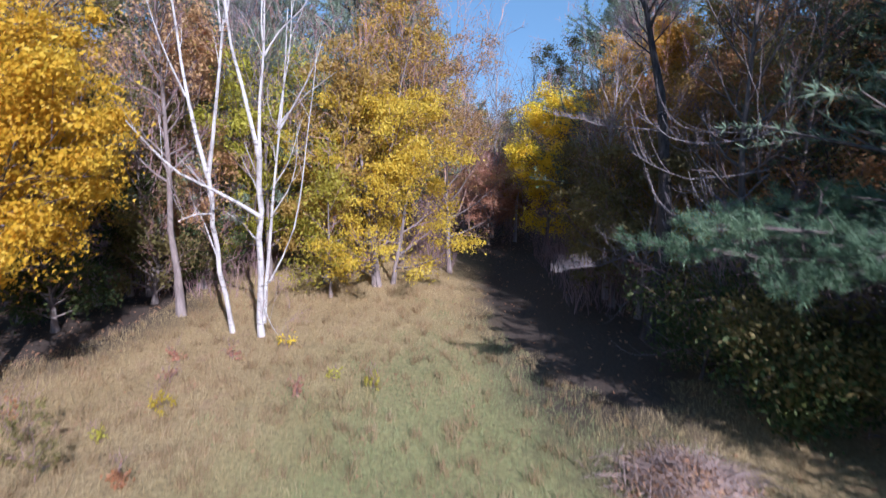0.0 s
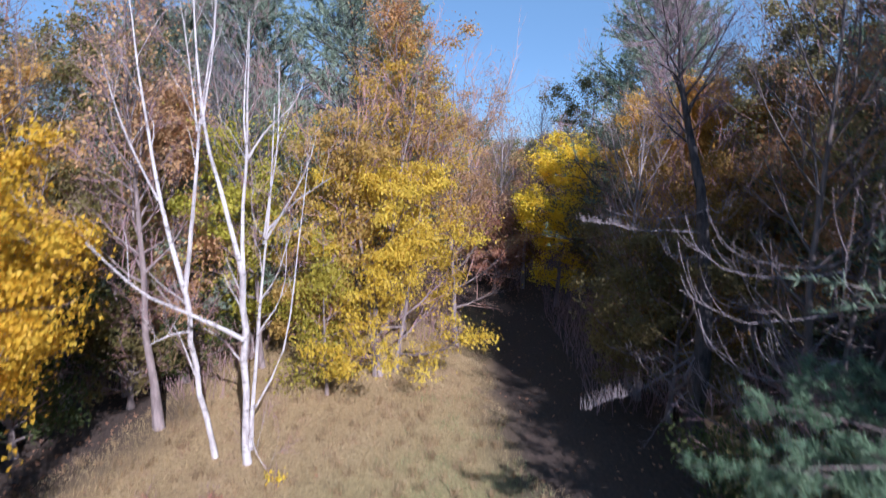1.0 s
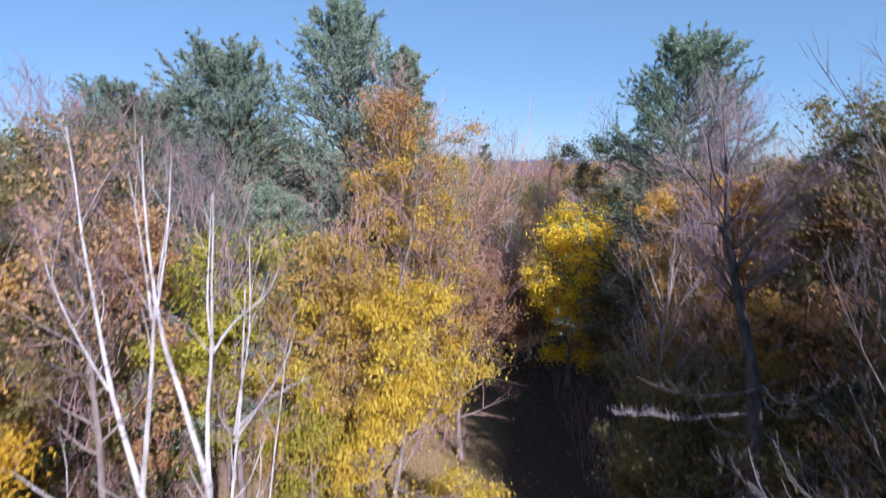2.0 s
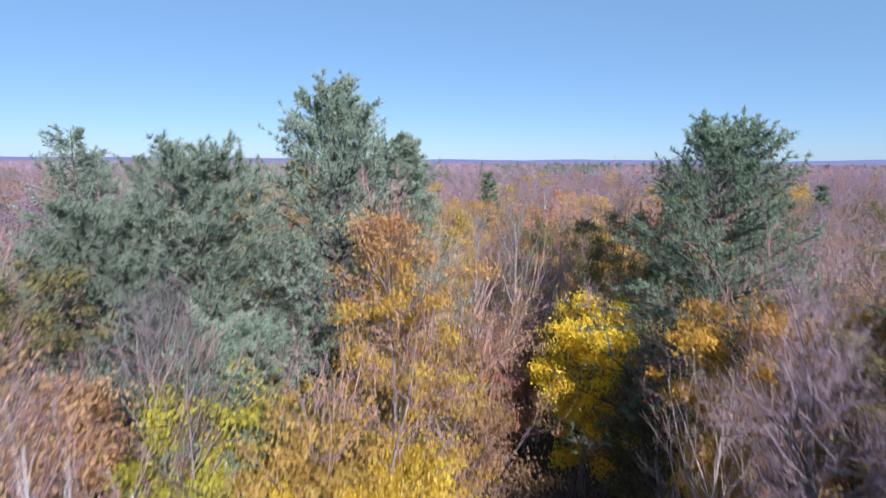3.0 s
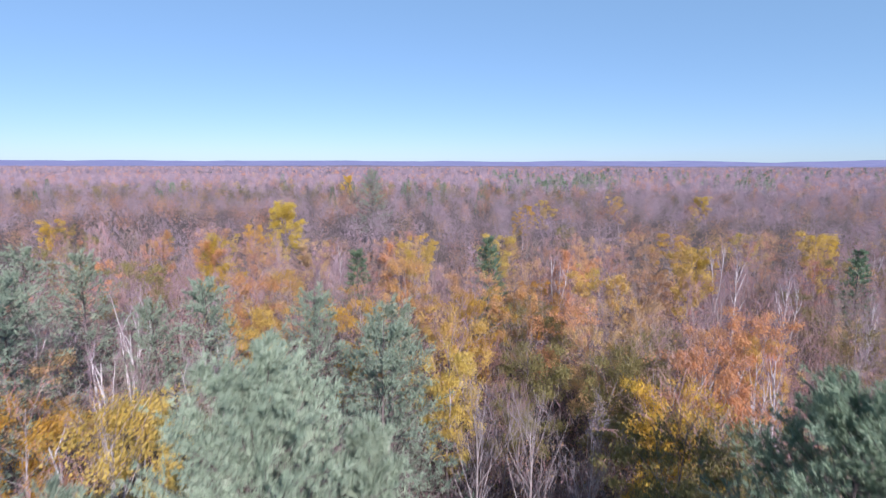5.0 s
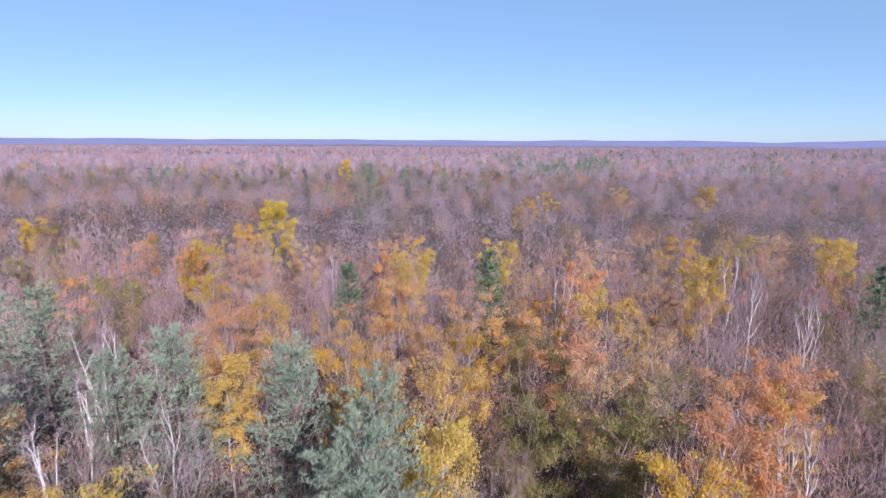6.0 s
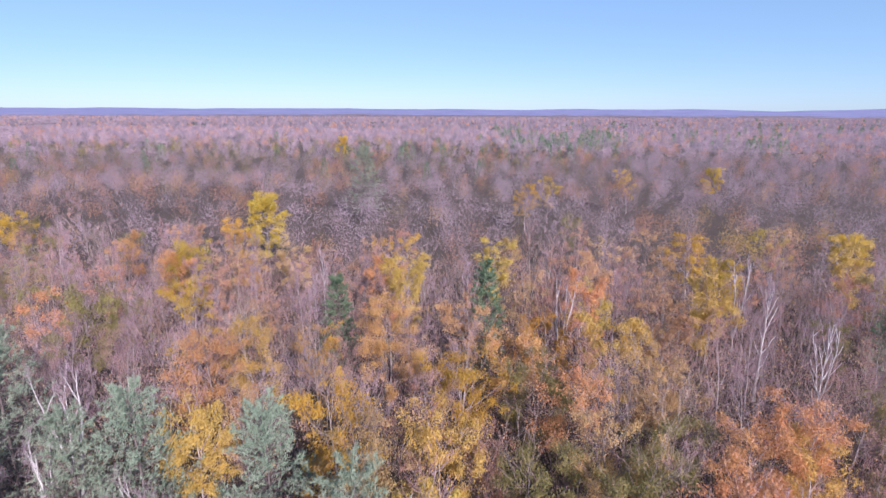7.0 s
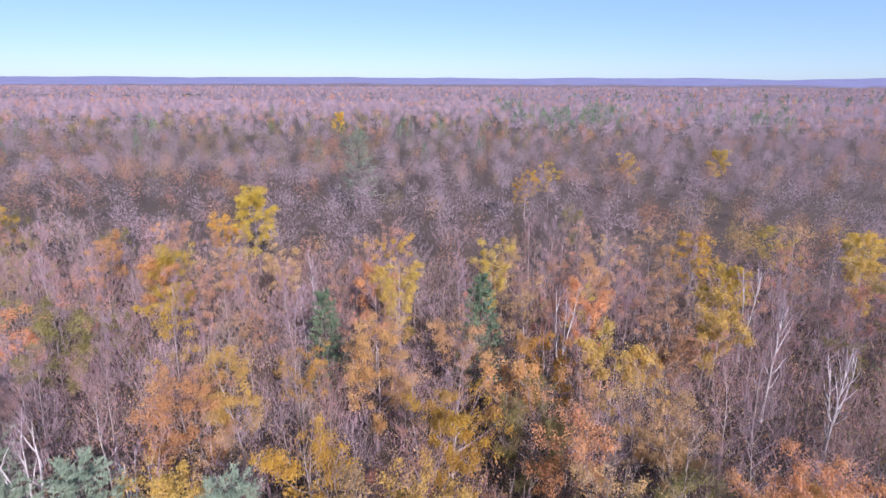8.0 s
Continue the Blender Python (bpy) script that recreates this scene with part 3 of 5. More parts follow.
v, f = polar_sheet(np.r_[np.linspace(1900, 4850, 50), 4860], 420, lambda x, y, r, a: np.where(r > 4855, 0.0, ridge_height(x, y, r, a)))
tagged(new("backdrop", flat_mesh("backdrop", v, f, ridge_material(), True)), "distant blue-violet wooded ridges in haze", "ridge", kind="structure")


def scatter(seed, near, far, gap, half=0.98, apex=14.0, loose=0.45):
    """Places on a jittered grid within the wedge ahead of the clearing."""
    rng = np.random.default_rng(seed)
    w = half * (far - apex)
    gx, gy = np.meshgrid(np.arange(-w, w, gap), np.arange(near, far, gap))
    p = np.stack([gx.ravel(), gy.ravel()], 1) + rng.uniform(-loose, loose, (gx.size, 2)) * gap
    d = p[:, 1] - apex
    return p[(np.abs(p[:, 0]) < half * d + 6) & (p[:, 1] > near)], rng


def stand_kind(p, rng, mixed=0.9, drift=1.0, chance=0.4):
    """Which kind of tree stands at each place: woods come in drifts."""
    n = np.array([noise.noise((x / 26, y / 34, 3.0)) + 0.5 * noise.noise((x / 9, y / 9, 7.0)) for x, y in p])
    k = mixed * (drift * n + rng.normal(0, chance, len(p)))
    kinds = np.full(len(p), "bare", dtype="<U8")
    kinds[k > 0.22] = "rust"
    kinds[k > 0.46] = "orange"
    kinds[k > 0.82] = "yellow"
    kinds[k < -0.6] = "olive"
    kinds[k < -0.92] = "conifer"
    return kinds


def edge(p):
    """Where single trees give way to the woods too far off to count: an uneven line."""
    return 92 + 15 * np.array([noise.noise((x / 13, 5.0, y / 60)) + 0.6 * noise.noise((x / 4, 2.0, y / 9)) for x, y in p])


# woods too far off to count: one object of loose crowns for each look
def far_crowns(places, H, kind, rng, n, size):
    m = len(places)
    idx = np.repeat(np.arange(m), n)
    base = np.stack([places[:, 0], places[:, 1], np.zeros(m)], 1)[idx]
    h = H[idx]
    if kind == "conifer":
        g = rng.random(m * n) ** 0.7
        rad = 1.4 * (1 - g) + 0.15
        an = rng.random(m * n) * 6.283
        C = base + np.stack([rad * np.cos(an), rad * np.sin(an), h * (0.3 + 0.9 * g)], 1)
        return needle_sprays(C, unit(np.stack([np.cos(an), np.sin(an), np.full(m * n, -0.1)], 1)), 1, size * 2.4, size * 0.6, rng, 0.3)
    wide = rng.uniform(0.95, 1.5, m)[idx][:, None]
    q = unit(rng.normal(0, 1, (m * n, 3)) + [0, 0, 0.3])
    depth = rng.random((m * n, 1)) ** 0.4
    up = np.stack([np.zeros(m * n), np.zeros(m * n), h * 0.68], 1)
    if kind in ("bare", "lilac"):
        # soft crowns with some twigs standing out of them
        C = base + q * depth * wide * [1.6, 1.6, 2.1] + up
        return join([needle_sprays(C[::3], unit(q[::3] * [1, 1, 0.4] + [0, 0, 0.9]), 1, size * 2.6, size * 0.11, rng, 0.3), leaf_flakes(C, q, size * (0.5 if size < 0.3 else 0.44), rng)])
    lump = 0.85 + 0.3 * np.sin(q[:, :1] * 5 + idx[:, None]) * np.sin(q[:, 1:2] * 5 + 2 * idx[:, None])
    return leaf_flakes(base + q * depth * lump * wide * [1.8, 1.8, 2.3] + up, q, size * 0.6, rng)


LOOKS = {"bare": (TWIG_FAR, "bare purple-grey hardwood crowns in far autumn woods"), "lilac": (TWIG_LILAC_FAR, "bare lilac-grey hardwood crowns in far autumn woods"),
         "rust": (RUST, "rusty brown oak crowns in far autumn woods"), "orange": (TAN, "orange maple crowns in far autumn woods"),
         "yellow": (YELLOW_DULL, "yellow aspen crowns in far autumn woods"), "olive": (OLIVE, "olive-brown crowns in far autumn woods"),
         "conifer": (NEEDLE_SOFT, "dark conifer crowns in far autumn woods")}
for near, far, gap, n, size, seed in ((31, 230, 4.7, 200, 0.17, 11), (230, 520, 6.4, 56, 0.42, 12), (520, 1300, 13.0, 20, 0.95, 13)):
    p, rng = scatter(seed, near, far, gap, 0.95, 8.0, 0.9)
    p = p[(p[:, 1] > edge(p)) | (np.abs(p[:, 0]) > 0.84 * (p[:, 1] - 19) + 6)]
    kinds = stand_kind(p, rng, 0.42 if near > 100 else 0.85 - 0.4 * np.clip((p[:, 1] - 90) / 120, 0, 1), 1.3, 0.35)
    kinds[kinds == "conifer"] = "olive"
    luck = rng.random(len(p))
    kinds[(kinds == "olive") & (luck < 0.6)] = "bare"
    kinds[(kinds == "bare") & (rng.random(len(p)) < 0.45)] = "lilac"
    # a grey-green stand across the middle distance, dark spruces past it
    band = np.exp(-(((p[:, 1] - 235 - 0.15 * p[:, 0]) / 95) ** 2)) * np.clip((70 - p[:, 0]) / 60, 0, 1) * np.clip((p[:, 1] - 120) / 40, 0, 1)
    luck = rng.random(len(p))
    kinds[luck < 0.3 * band] = "olive"
    kinds[luck < 0.03 * band] = "conifer"
    spot = np.array([noise.noise((x / 40, y / 60, 11.0)) for x, y in p])
    kinds[(p[:, 0] > 20) & (p[:, 1] > 230) & (p[:, 1] < 900) & (spot > 0.15) & (rng.random(len(p)) < 0.14)] = "conifer"
    d = np.hypot((p[:, 0] - 62) / 40, (p[:, 1] - 330) / 45)
    kinds[(d < 1) & (rng.random(len(p)) < 0.36)] = "conifer"
    # taller woods to the west
    H = rng.uniform(6.2, 10.6, len(p)) + 4.6 * np.exp(-((p[:, 0] + 60) / 34) ** 2 - ((p[:, 1] - 125) / 24) ** 2)
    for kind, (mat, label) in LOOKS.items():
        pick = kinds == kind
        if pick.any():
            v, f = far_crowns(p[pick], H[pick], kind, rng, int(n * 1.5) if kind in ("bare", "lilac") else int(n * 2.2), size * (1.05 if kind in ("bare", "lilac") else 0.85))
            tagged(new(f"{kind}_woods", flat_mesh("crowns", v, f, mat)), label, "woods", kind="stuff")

# ---------------------------------------------------------------- the trees round the clearing
BIRCH_L, BIRCH_R = (-5.08, 13.85), (-4.32, 13.7)


def local(points, origin):
    z = float(ground_height(*origin)) - 0.05
    return [(x - origin[0], y - origin[1], h - z) for x, y, h in points]


def birch(name, origin, lines, limbs, seed, label):
    stems = [(local(pts, origin), a, b) for pts, a, b in lines]
    stems = [(pts, ra * 0.74, rb * 0.74) for pts, ra, rb in stems]
    parts = broadleaf(seed, 10, 0.1, 0.7, 0.4, limbs, 4, 5, leaves=0, ang=(36, 20), stems=stems, wob=0.07, up=0.1, twig_r=0.0035, twig_len=0.8, nt=8, limb_r=0.66, wisps=500, wisp=0.25)
    return tree(name, parts, mats(BARK_WHITE, TWIG), origin, label, "birch tree", "birches in the clearing")


birch("birch_tree", BIRCH_L, (
    ([(-5.08, 13.85, 0.02), (-5.23, 13.65, 1.8), (-5.25, 13.45, 4.0)], 0.085, 0.07),
    ([(-5.25, 13.45, 3.9), (-5.64, 13.54, 5.55), (-5.87, 13.62, 7.37), (-6.0, 13.71, 8.83), (-6.1, 13.8, 9.9)], 0.075, 0.012),
    ([(-5.25, 13.45, 3.9), (-4.84, 13.34, 5.79), (-4.6, 13.22, 7.18), (-4.22, 13.11, 8.38), (-4.0, 13.0, 9.5)], 0.07, 0.012),
    ([(-5.67, 13.52, 5.7), (-6.0, 13.4, 6.6), (-6.26, 13.3, 7.6), (-6.3, 13.2, 8.4)], 0.034, 0.008),
    ([(-4.66, 13.24, 7.0), (-4.68, 13.2, 8.1), (-4.75, 13.15, 9.2)], 0.03, 0.008),
    ([(-5.2, 13.45, 3.1), (-5.49, 13.2, 3.12), (-5.77, 13.0, 2.97)], 0.03, 0.012)), 26, 21, "white-barked bare birch forking into two stems in dry grass")
birch("birch_tree", BIRCH_R, (
    ([(-4.32, 13.7, 0.0), (-4.2, 13.5, 1.76), (-4.04, 13.3, 3.49), (-3.9, 13.1, 4.4)], 0.11, 0.085),
    ([(-4.22, 13.62, 0.5), (-3.93, 13.56, 2.47), (-3.75, 13.52, 3.89), (-3.58, 13.48, 5.02), (-3.4, 13.44, 5.99), (-3.25, 13.4, 7.5)], 0.07, 0.012),
    ([(-3.9, 13.1, 4.3), (-3.99, 13.04, 5.08), (-4.26, 12.98, 6.21), (-4.44, 12.92, 7.2), (-4.42, 12.86, 8.61), (-4.28, 12.8, 9.7)], 0.075, 0.012),
    ([(-3.9, 13.1, 4.3), (-3.87, 13.15, 5.28), (-3.7, 13.2, 6.67), (-3.67, 13.25, 8.02), (-3.6, 13.3, 8.9)], 0.06, 0.012),
    ([(-3.95, 13.05, 3.1), (-4.69, 12.72, 3.65), (-5.4, 12.55, 4.01), (-5.91, 12.38, 4.56), (-6.23, 12.2, 5.08)], 0.06, 0.018),
    ([(-3.62, 13.46, 4.9), (-2.96, 13.27, 5.78), (-2.6, 13.13, 6.33), (-2.38, 13.0, 6.91)], 0.04, 0.01),
    ([(-4.0, 13.52, 1.5), (-3.34, 13.38, 2.55), (-3.08, 13.25, 3.52), (-2.8, 13.12, 5.07), (-2.55, 13.0, 6.42)], 0.035, 0.01),
    ([(-3.72, 13.2, 6.5), (-3.76, 13.15, 7.05), (-3.6, 13.1, 8.25), (-3.5, 13.05, 8.9)], 0.032, 0.008),
    ([(-3.72, 13.2, 6.5), (-3.34, 13.15, 7.04), (-2.78, 13.1, 7.42), (-2.6, 13.05, 7.8)], 0.034, 0.009),
    ([(-3.62, 13.5, 5.0), (-3.39, 13.4, 6.06), (-3.16, 13.3, 6.84), (-3.05, 13.2, 8.3)], 0.036, 0.008),
    ([(-3.6, 13.5, 5.1), (-3.0, 13.4, 5.67), (-2.45, 13.3, 6.02), (-2.2, 13.2, 6.15)], 0.034, 0.008),
    ([(-3.76, 13.52, 3.77), (-3.38, 13.4, 4.23), (-3.04, 13.3, 5.07)], 0.026, 0.008),
    ([(-3.84, 13.54, 3.1), (-3.3, 13.4, 3.8), (-3.12, 13.3, 4.55), (-3.1, 13.25, 5.1)], 0.026, 0.008),
    ([(-4.42, 12.95, 7.1), (-4.11, 12.9, 8.22), (-3.94, 12.85, 9.3)], 0.034, 0.008),
    ([(-4.2, 13.6, 1.0), (-3.95, 13.3, 0.6), (-3.6, 13.1, 0.25)], 0.016, 0.006)), 46, 22, "clump of white birch stems, bare, with peeling bark")

GREY = (-6.92, 14.8)
stems = [(local([(-6.9, 14.8, 0.2), (-6.97, 14.8, 2.47), (-6.97, 14.8, 4.82), (-6.93, 14.8, 6.54), (-6.95, 14.8, 8.3), (-6.8, 14.8, 9.8)], GREY), 0.11, 0.012)]
tree("ironwood_tree", broadleaf(23, 9.6, 0.1, 1.25, 0.35, 30, 6, 5, leaves=1800, leaf=0.05, ang=(55, 30), stems=stems, leaf_from=0.62, wisps=1500, wisp=0.3, twig_r=0.005),
     mats(BARK_GREY, TWIG, TAN), GREY, "slim grey-barked tree with thinning tan leaves on top", "tree")

# the golden maple at the meadow's edge
tree("maple_tree", broadleaf(31, 6.9, 0.17, 2.6, 0.29, 44, 8, 4, leaves=120000, leaf=0.041, ang=(88, 35), leaf_from=0.27, masses=(300, 0.4, 0.36)), mats(BARK_DARK, TWIG_DARK, GOLD),
     (-8.3, 10.3), "golden-orange maple in full autumn leaf beside the meadow", "maple tree")
# the yellow clump in the middle
YEL = (-2.3, 17.8)
stems = [([(0, 0, 0), (-0.15, 0, 1.4), (-0.3, 0.1, 3.8), (-0.8, 0.2, 6.2), (-1.0, 0.2, 7.4)], 0.09, 0.012), ([(0.1, 0, 0), (-0.1, 0, 1.7), (0.45, 0.2, 4.2), (0.95, 0.45, 6.6), (1.2, 0.7, 8.4)], 0.09, 0.012),
         ([(0.5, 0.4, 0), (0.9, 0.6, 2.4), (1.3, 0.8, 5.0), (1.5, 1.0, 7.0)], 0.07, 0.01)]
tree("maple_tree", broadleaf(32, 8, 0.1, 2.7, 0.06, 48, 6, 5, leaves=46000, leaf=0.04, ang=(92, 46), shape="cone", stems=stems, leaf_to=0.74, masses=(230, 0.36, 0.3)), mats(BARK_GREY, TWIG, YELLOW),
     YEL, "clump of young maples with bright yellow leaves down to the grass", "maple tree")
tree("maple_sapling", broadleaf(33, 4.4, 0.05, 1.0, 0.1, 22, 5, 4, leaves=4500, leaf=0.046, ang=(85, 50), shape="cone", clump=-0.05), mats(BARK_GREY, TWIG, LIME),
     (-3.4, 16.6), "young maple with lime-yellow leaves", "maple tree")
tree("poplar_tree", broadleaf(34, 10.6, 0.11, 2.5, 0.2, 40, 6, 5, leaves=25000, leaf=0.038, ang=(62, 28), shape="cone", leaf_from=0.1, split=9.2, masses=(260, 0.3, 0.55)), mats(BARK_GREY, TWIG_RED, AMBER, ORANGE),
     (-1.9, 20.8), "tall slim poplar, amber below and orange at the top", "poplar tree")
tree("cherry_tree", broadleaf(35, 8.6, 0.09, 2.2, 0.15, 34, 6, 5, leaves=16000, leaf=0.036, ang=(60, 30), leaf_from=0.36, masses=(190, 0.3, 0.6)), mats(BARK_GREY, TWIG_RED, TAN),
     (-0.1, 20.9), "slender tree with thinning orange-tan leaves", "cherry tree")
tree("maple_tree", broadleaf(37, 7.6, 0.1, 1.7, 0.1, 34, 6, 5, leaves=30000, leaf=0.05, ang=(80, 38), masses=(150, 0.42, 0.5)), mats(BARK_GREY, TWIG, GOLD),
     (4.3, 27.2), "bright golden maple beside the shaded track", "maple tree")

# pines
PINE_MATS = mats(BARK_DARK, BARK_DARK, NEEDLE)
PINES = ((-3.85, 24.3, 13.9, 4.2), (-2.1, 25.0, 12.9, 1.3), (-7.4, 22.2, 12.0, 4.3), (-9.8, 20.8, 10.8, 3.7), (-5.9, 20.6, 8.0, 2.9), (-8.6, 18.7, 7.2, 2.8), (8.3, 26.2, 13.7, 4.4))
for k, (x, y, h, w) in enumerate(PINES):
    tree("white_pine_tree", conifer(41 + k, h - 0.2, h * 0.014, w, 0.18, 7, 0.46, 13, 5, 13, 0.17, 0.0115, power=0.52, lop=0.17), {**PINE_MATS, "crown": NEEDLE_MID} if x > 0 else PINE_MATS, (x, y),
         "deep green white pine with layered boughs" if x > 0 else "blue-green white pine with soft layered boughs", "pine tree", "white pines")
big = conifer(48, 12.5, 0.22, 2.9, 0.34, 6, 0.5, 11, 5, 8, 0.21, 0.014, power=0.5)
trunk_at = [(0, 0, z) for z in (2.6, 2.9, 3.2, 2.8, 3.3, 3.5, 3.1, 3.4, 3.0)]
tips = [(-5.5, 0.5, 3.2), (-4.5, 1.5, 3.4), (-4.4, -0.6, 2.9), (-3.0, -2.4, 3.2), (-4.9, 0.0, 3.5), (-3.8, -1.4, 3.4), (-2.0, -3.0, 3.5), (-3.4, 2.4, 3.5), (-2.6, 0.9, 3.9)]
big["low_bough"], big["low_needles"] = pine_boughs(49, trunk_at, tips)
# low boughs darker than the crown of the same tree: shade as colour
tree("white_pine_tree", big, {**PINE_MATS, "crown": NEEDLE_MID, "low_bough": BARK_DARK, "low_needles": NEEDLE_SOFT}, (8.6, 8.6),
     "large white pine with long low boughs over a dark thicket", "pine tree", "white pines")
# pines partly out of view, placed to throw shade, their needles darkened as well
for k, (x, y, h, w) in enumerate(((11.0, 2.6, 10.5, 2.8), (11.0, 6.0, 12.5, 3.2), (10.8, 11.4, 12.0, 3.0), (12.0, 0.5, 12.0, 3.2), (13.6, 8.5, 12.0, 3.2), (9.2, 15.0, 9.6, 2.8), (10.6, 17.2, 8.0, 2.6), (9.0, 4.5, 9.0, 2.3), (11.8, 14.6, 12.5, 3.0), (13.2, 18.2, 12.5, 3.0), (15.5, 12.5, 13.0, 3.2), (12.6, 21.8, 11.0, 2.8))):
    tree("white_pine_tree", conifer(191 + k, h, h * 0.014, w, 0.1, 6 if x < 11.5 else 5, 0.6 if x < 11.5 else 0.85, *((8, 3, 13, 0.16, 0.0095) if x < 11.5 else (6, 2, 4, 0.5, 0.065)), power=0.6), {**PINE_MATS, "crown": NEEDLE_SOFT}, (x, y),
         "tall white pine in the dark wood beside the meadow", "pine tree", "white pines")

# the old hardwood and dead boughs on the shaded side
hickory = broadleaf(51, 9.4, 0.26, 1.25, 0.72, 18, 8, 7, ang=(66, 26), wob=0.07, up=0.08, twig_r=0.0036, twig_len=0.7, wisps=4000, wisp=0.28, limb_r=0.8)
comb_bough(56, hickory, (0, 0, 2.5), (-2.85, -1.95, 2.1), 0.34)
comb_bough(63, hickory, (0, 0, 5.1), (-2.8, -0.75, 5.45), 0.17)
tree("hickory_tree", dead_boughs(57, hickory, np.array([1.6, 2.1, 2.6, 3.2, 3.9, 4.7, 5.5]), 2.0, 235, 3, 0.34, 0.014, 8, 0.005), {**mats(BARK_BLACK, TWIG_LILAC), "bough": TWIG_DEAD},
     (5.25, 14.6), "old bare hickory with drooping dead grey lower boughs", "tree")
dead = broadleaf(52, 9.2, 0.10, 1.7, 0.3, 24, 6, 6, ang=(70, 30), wob=0.05, up=0.2, twig_r=0.005, twig_len=0.7, lean=(-0.05, 0.05), wisps=1300, wisp=0.3)
tree("dead_pine_tree", dead_boughs(58, dead, np.array([1.9, 2.4, 2.9, 3.5, 4.2, 5.0]), 2.3, 185, 3, 0.75, 0.016, 6, 0.006), {**mats(BARK_DARK, TWIG_DARK), "bough": TWIG_DEAD},
     (6.0, 11.6), "dead grey tree with upcurved bare boughs", "tree")
# split leaf colours: dark green paints the shade, olive the lit upper tips
tree("shrub", broadleaf(53, 2.1, 0.04, 1.7, 0.05, 26, 6, 5, leaves=14000, leaf=0.05, ang=(75, 40), clump=-0.05, split=1.45), mats(BARK_DARK, TWIG_DARK, GREEN, OLIVE), (6.2, 10.3), "dark thicket shrub with olive and yellow leaves", "shrub", "thicket")
tree("shrub", broadleaf(54, 2.0, 0.04, 1.6, 0.05, 22, 6, 5, leaves=11000, leaf=0.05, ang=(75, 40), clump=-0.05, split=1.5), mats(BARK_DARK, TWIG_DARK, GREEN, OLIVE), (7.2, 8.9), "dark thicket shrub with olive and yellow leaves", "shrub", "thicket")
tree("shrub", broadleaf(55, 2.3, 0.04, 1.3, 0.05, 22, 6, 5, leaves=8000, leaf=0.045, ang=(75, 40)), mats(BARK_DARK, TWIG, GREEN), (5.3, 12.0), "dark green thicket shrub", "shrub", "thicket")
for k, (x, y, h, w, mt) in enumerate(((7.3, 21.6, 8.6, 1.9, AMBER), (8.4, 21.4, 9.2, 2.1, AMBER), (9.8, 20.6, 8.4, 2.3, AMBER), (8.8, 16.6, 10.8, 2.4, OLIVE), (10.9, 18.8, 8.6, 2.5, BROWN), (12.4, 16.6, 11.4, 2.4, BROWN), (6.4, 18.2, 6.6, 2.2, BROWN), (5.0, 17.6, 4.8, 1.7, OLIVE), (5.4, 16.4, 5.0, 2.0, OLIVE), (6.0, 30.4, 10.4, 2.2, OLIVE), (6.2, 24.4, 5.4, 1.9, OLIVE),
                                       (-11.4, 16.4, 9.6, 2.2, OLIVE), (-9.7, 14.8, 8.8, 1.9, YELLOW_DULL), (-8.6, 16.2, 6.0, 1.8, OLIVE), (-7.5, 17.0, 7.9, 0.95, TAN), (-9.1, 17.4, 9.8, 1.5, OLIVE), (-10.6, 15.0, 9.8, 1.7, OLIVE), (-6.3, 18.6, 5.0, 1.5, LIME), (-9.2, 16.2, 3.6, 1.6, GREEN), (-9.4, 13.6, 2.2, 1.3, GREEN), (-10.8, 14.2, 2.6, 1.5, GREEN), (-8.1, 15.6, 1.9, 1.2, OLIVE), (-12.2, 15.4, 2.8, 1.6, GREEN), (-7.4, 17.0, 2.0, 1.3, GREEN), (-12.4, 13.4, 9.4, 2.2, YELLOW_DULL), (0.6, 31.0, 4.6, 1.6, RUST), (2.6, 33.2, 5.0, 1.7, RUST), (3.9, 32.2, 4.6, 1.6, BROWN), (1.6, 29.0, 4.0, 1.4, RUST), (-5.7, 18.0, 7.2, 1.9, LIME), (-3.9, 17.9, 7.2, 1.6, YELLOW_DULL))):
    tree("understory_tree", broadleaf(60 + k, h, 0.09, w, 0.14, 26, 6, 2, leaves=int((5200 if mt is AMBER else 2400) * h), leaf=0.047, ang=(68, 32), masses=(int(20 * h), 0.32, 0.6)), mats(BARK_GREY, TWIG_RED, mt),
         (x, y), {TAN: "slim tree with pale tan-orange leaves", AMBER: "slender tree with thinning amber leaves", RUST: "half-bare tree with rusty leaves", BROWN: "slender tree with dull brown-gold leaves", YELLOW_DULL: "small tree with dull yellow leaves", GOLD_DULL: "small tree with golden leaves", OLIVE: "small tree with olive-brown leaves",
                  LIME: "small tree with lime-yellow leaves", GREEN: "low dark green shrub"}[mt], "tree", "understory trees")
for k, (x, y, h) in enumerate(((1.9, 32.0, 9.8), (3.1, 30.6, 9.2), (0.2, 33.6, 9.0), (-6.4, 19.0, 7.6), (-9.6, 15.4, 8.2), (-10.8, 13.4, 8.2), (5.0, 18.4, 7.0), (-3.3, 21.6, 7.4))):
    tree("bare_tree", broadleaf(80 + k, h, 0.09, 1.5, 0.3, 24, 5, 5, ang=(42, 22), up=0.18, twig_r=0.0048, twig_len=0.65, wisps=2600 if x < -5 else 500, wisp=0.35), mats(BARK_PALE, TWIG_DEAD if y > 18.5 else TWIG_ASH), (x, y), "leafless grey hardwood with fine upright twigs", "bare tree", "bare trees")

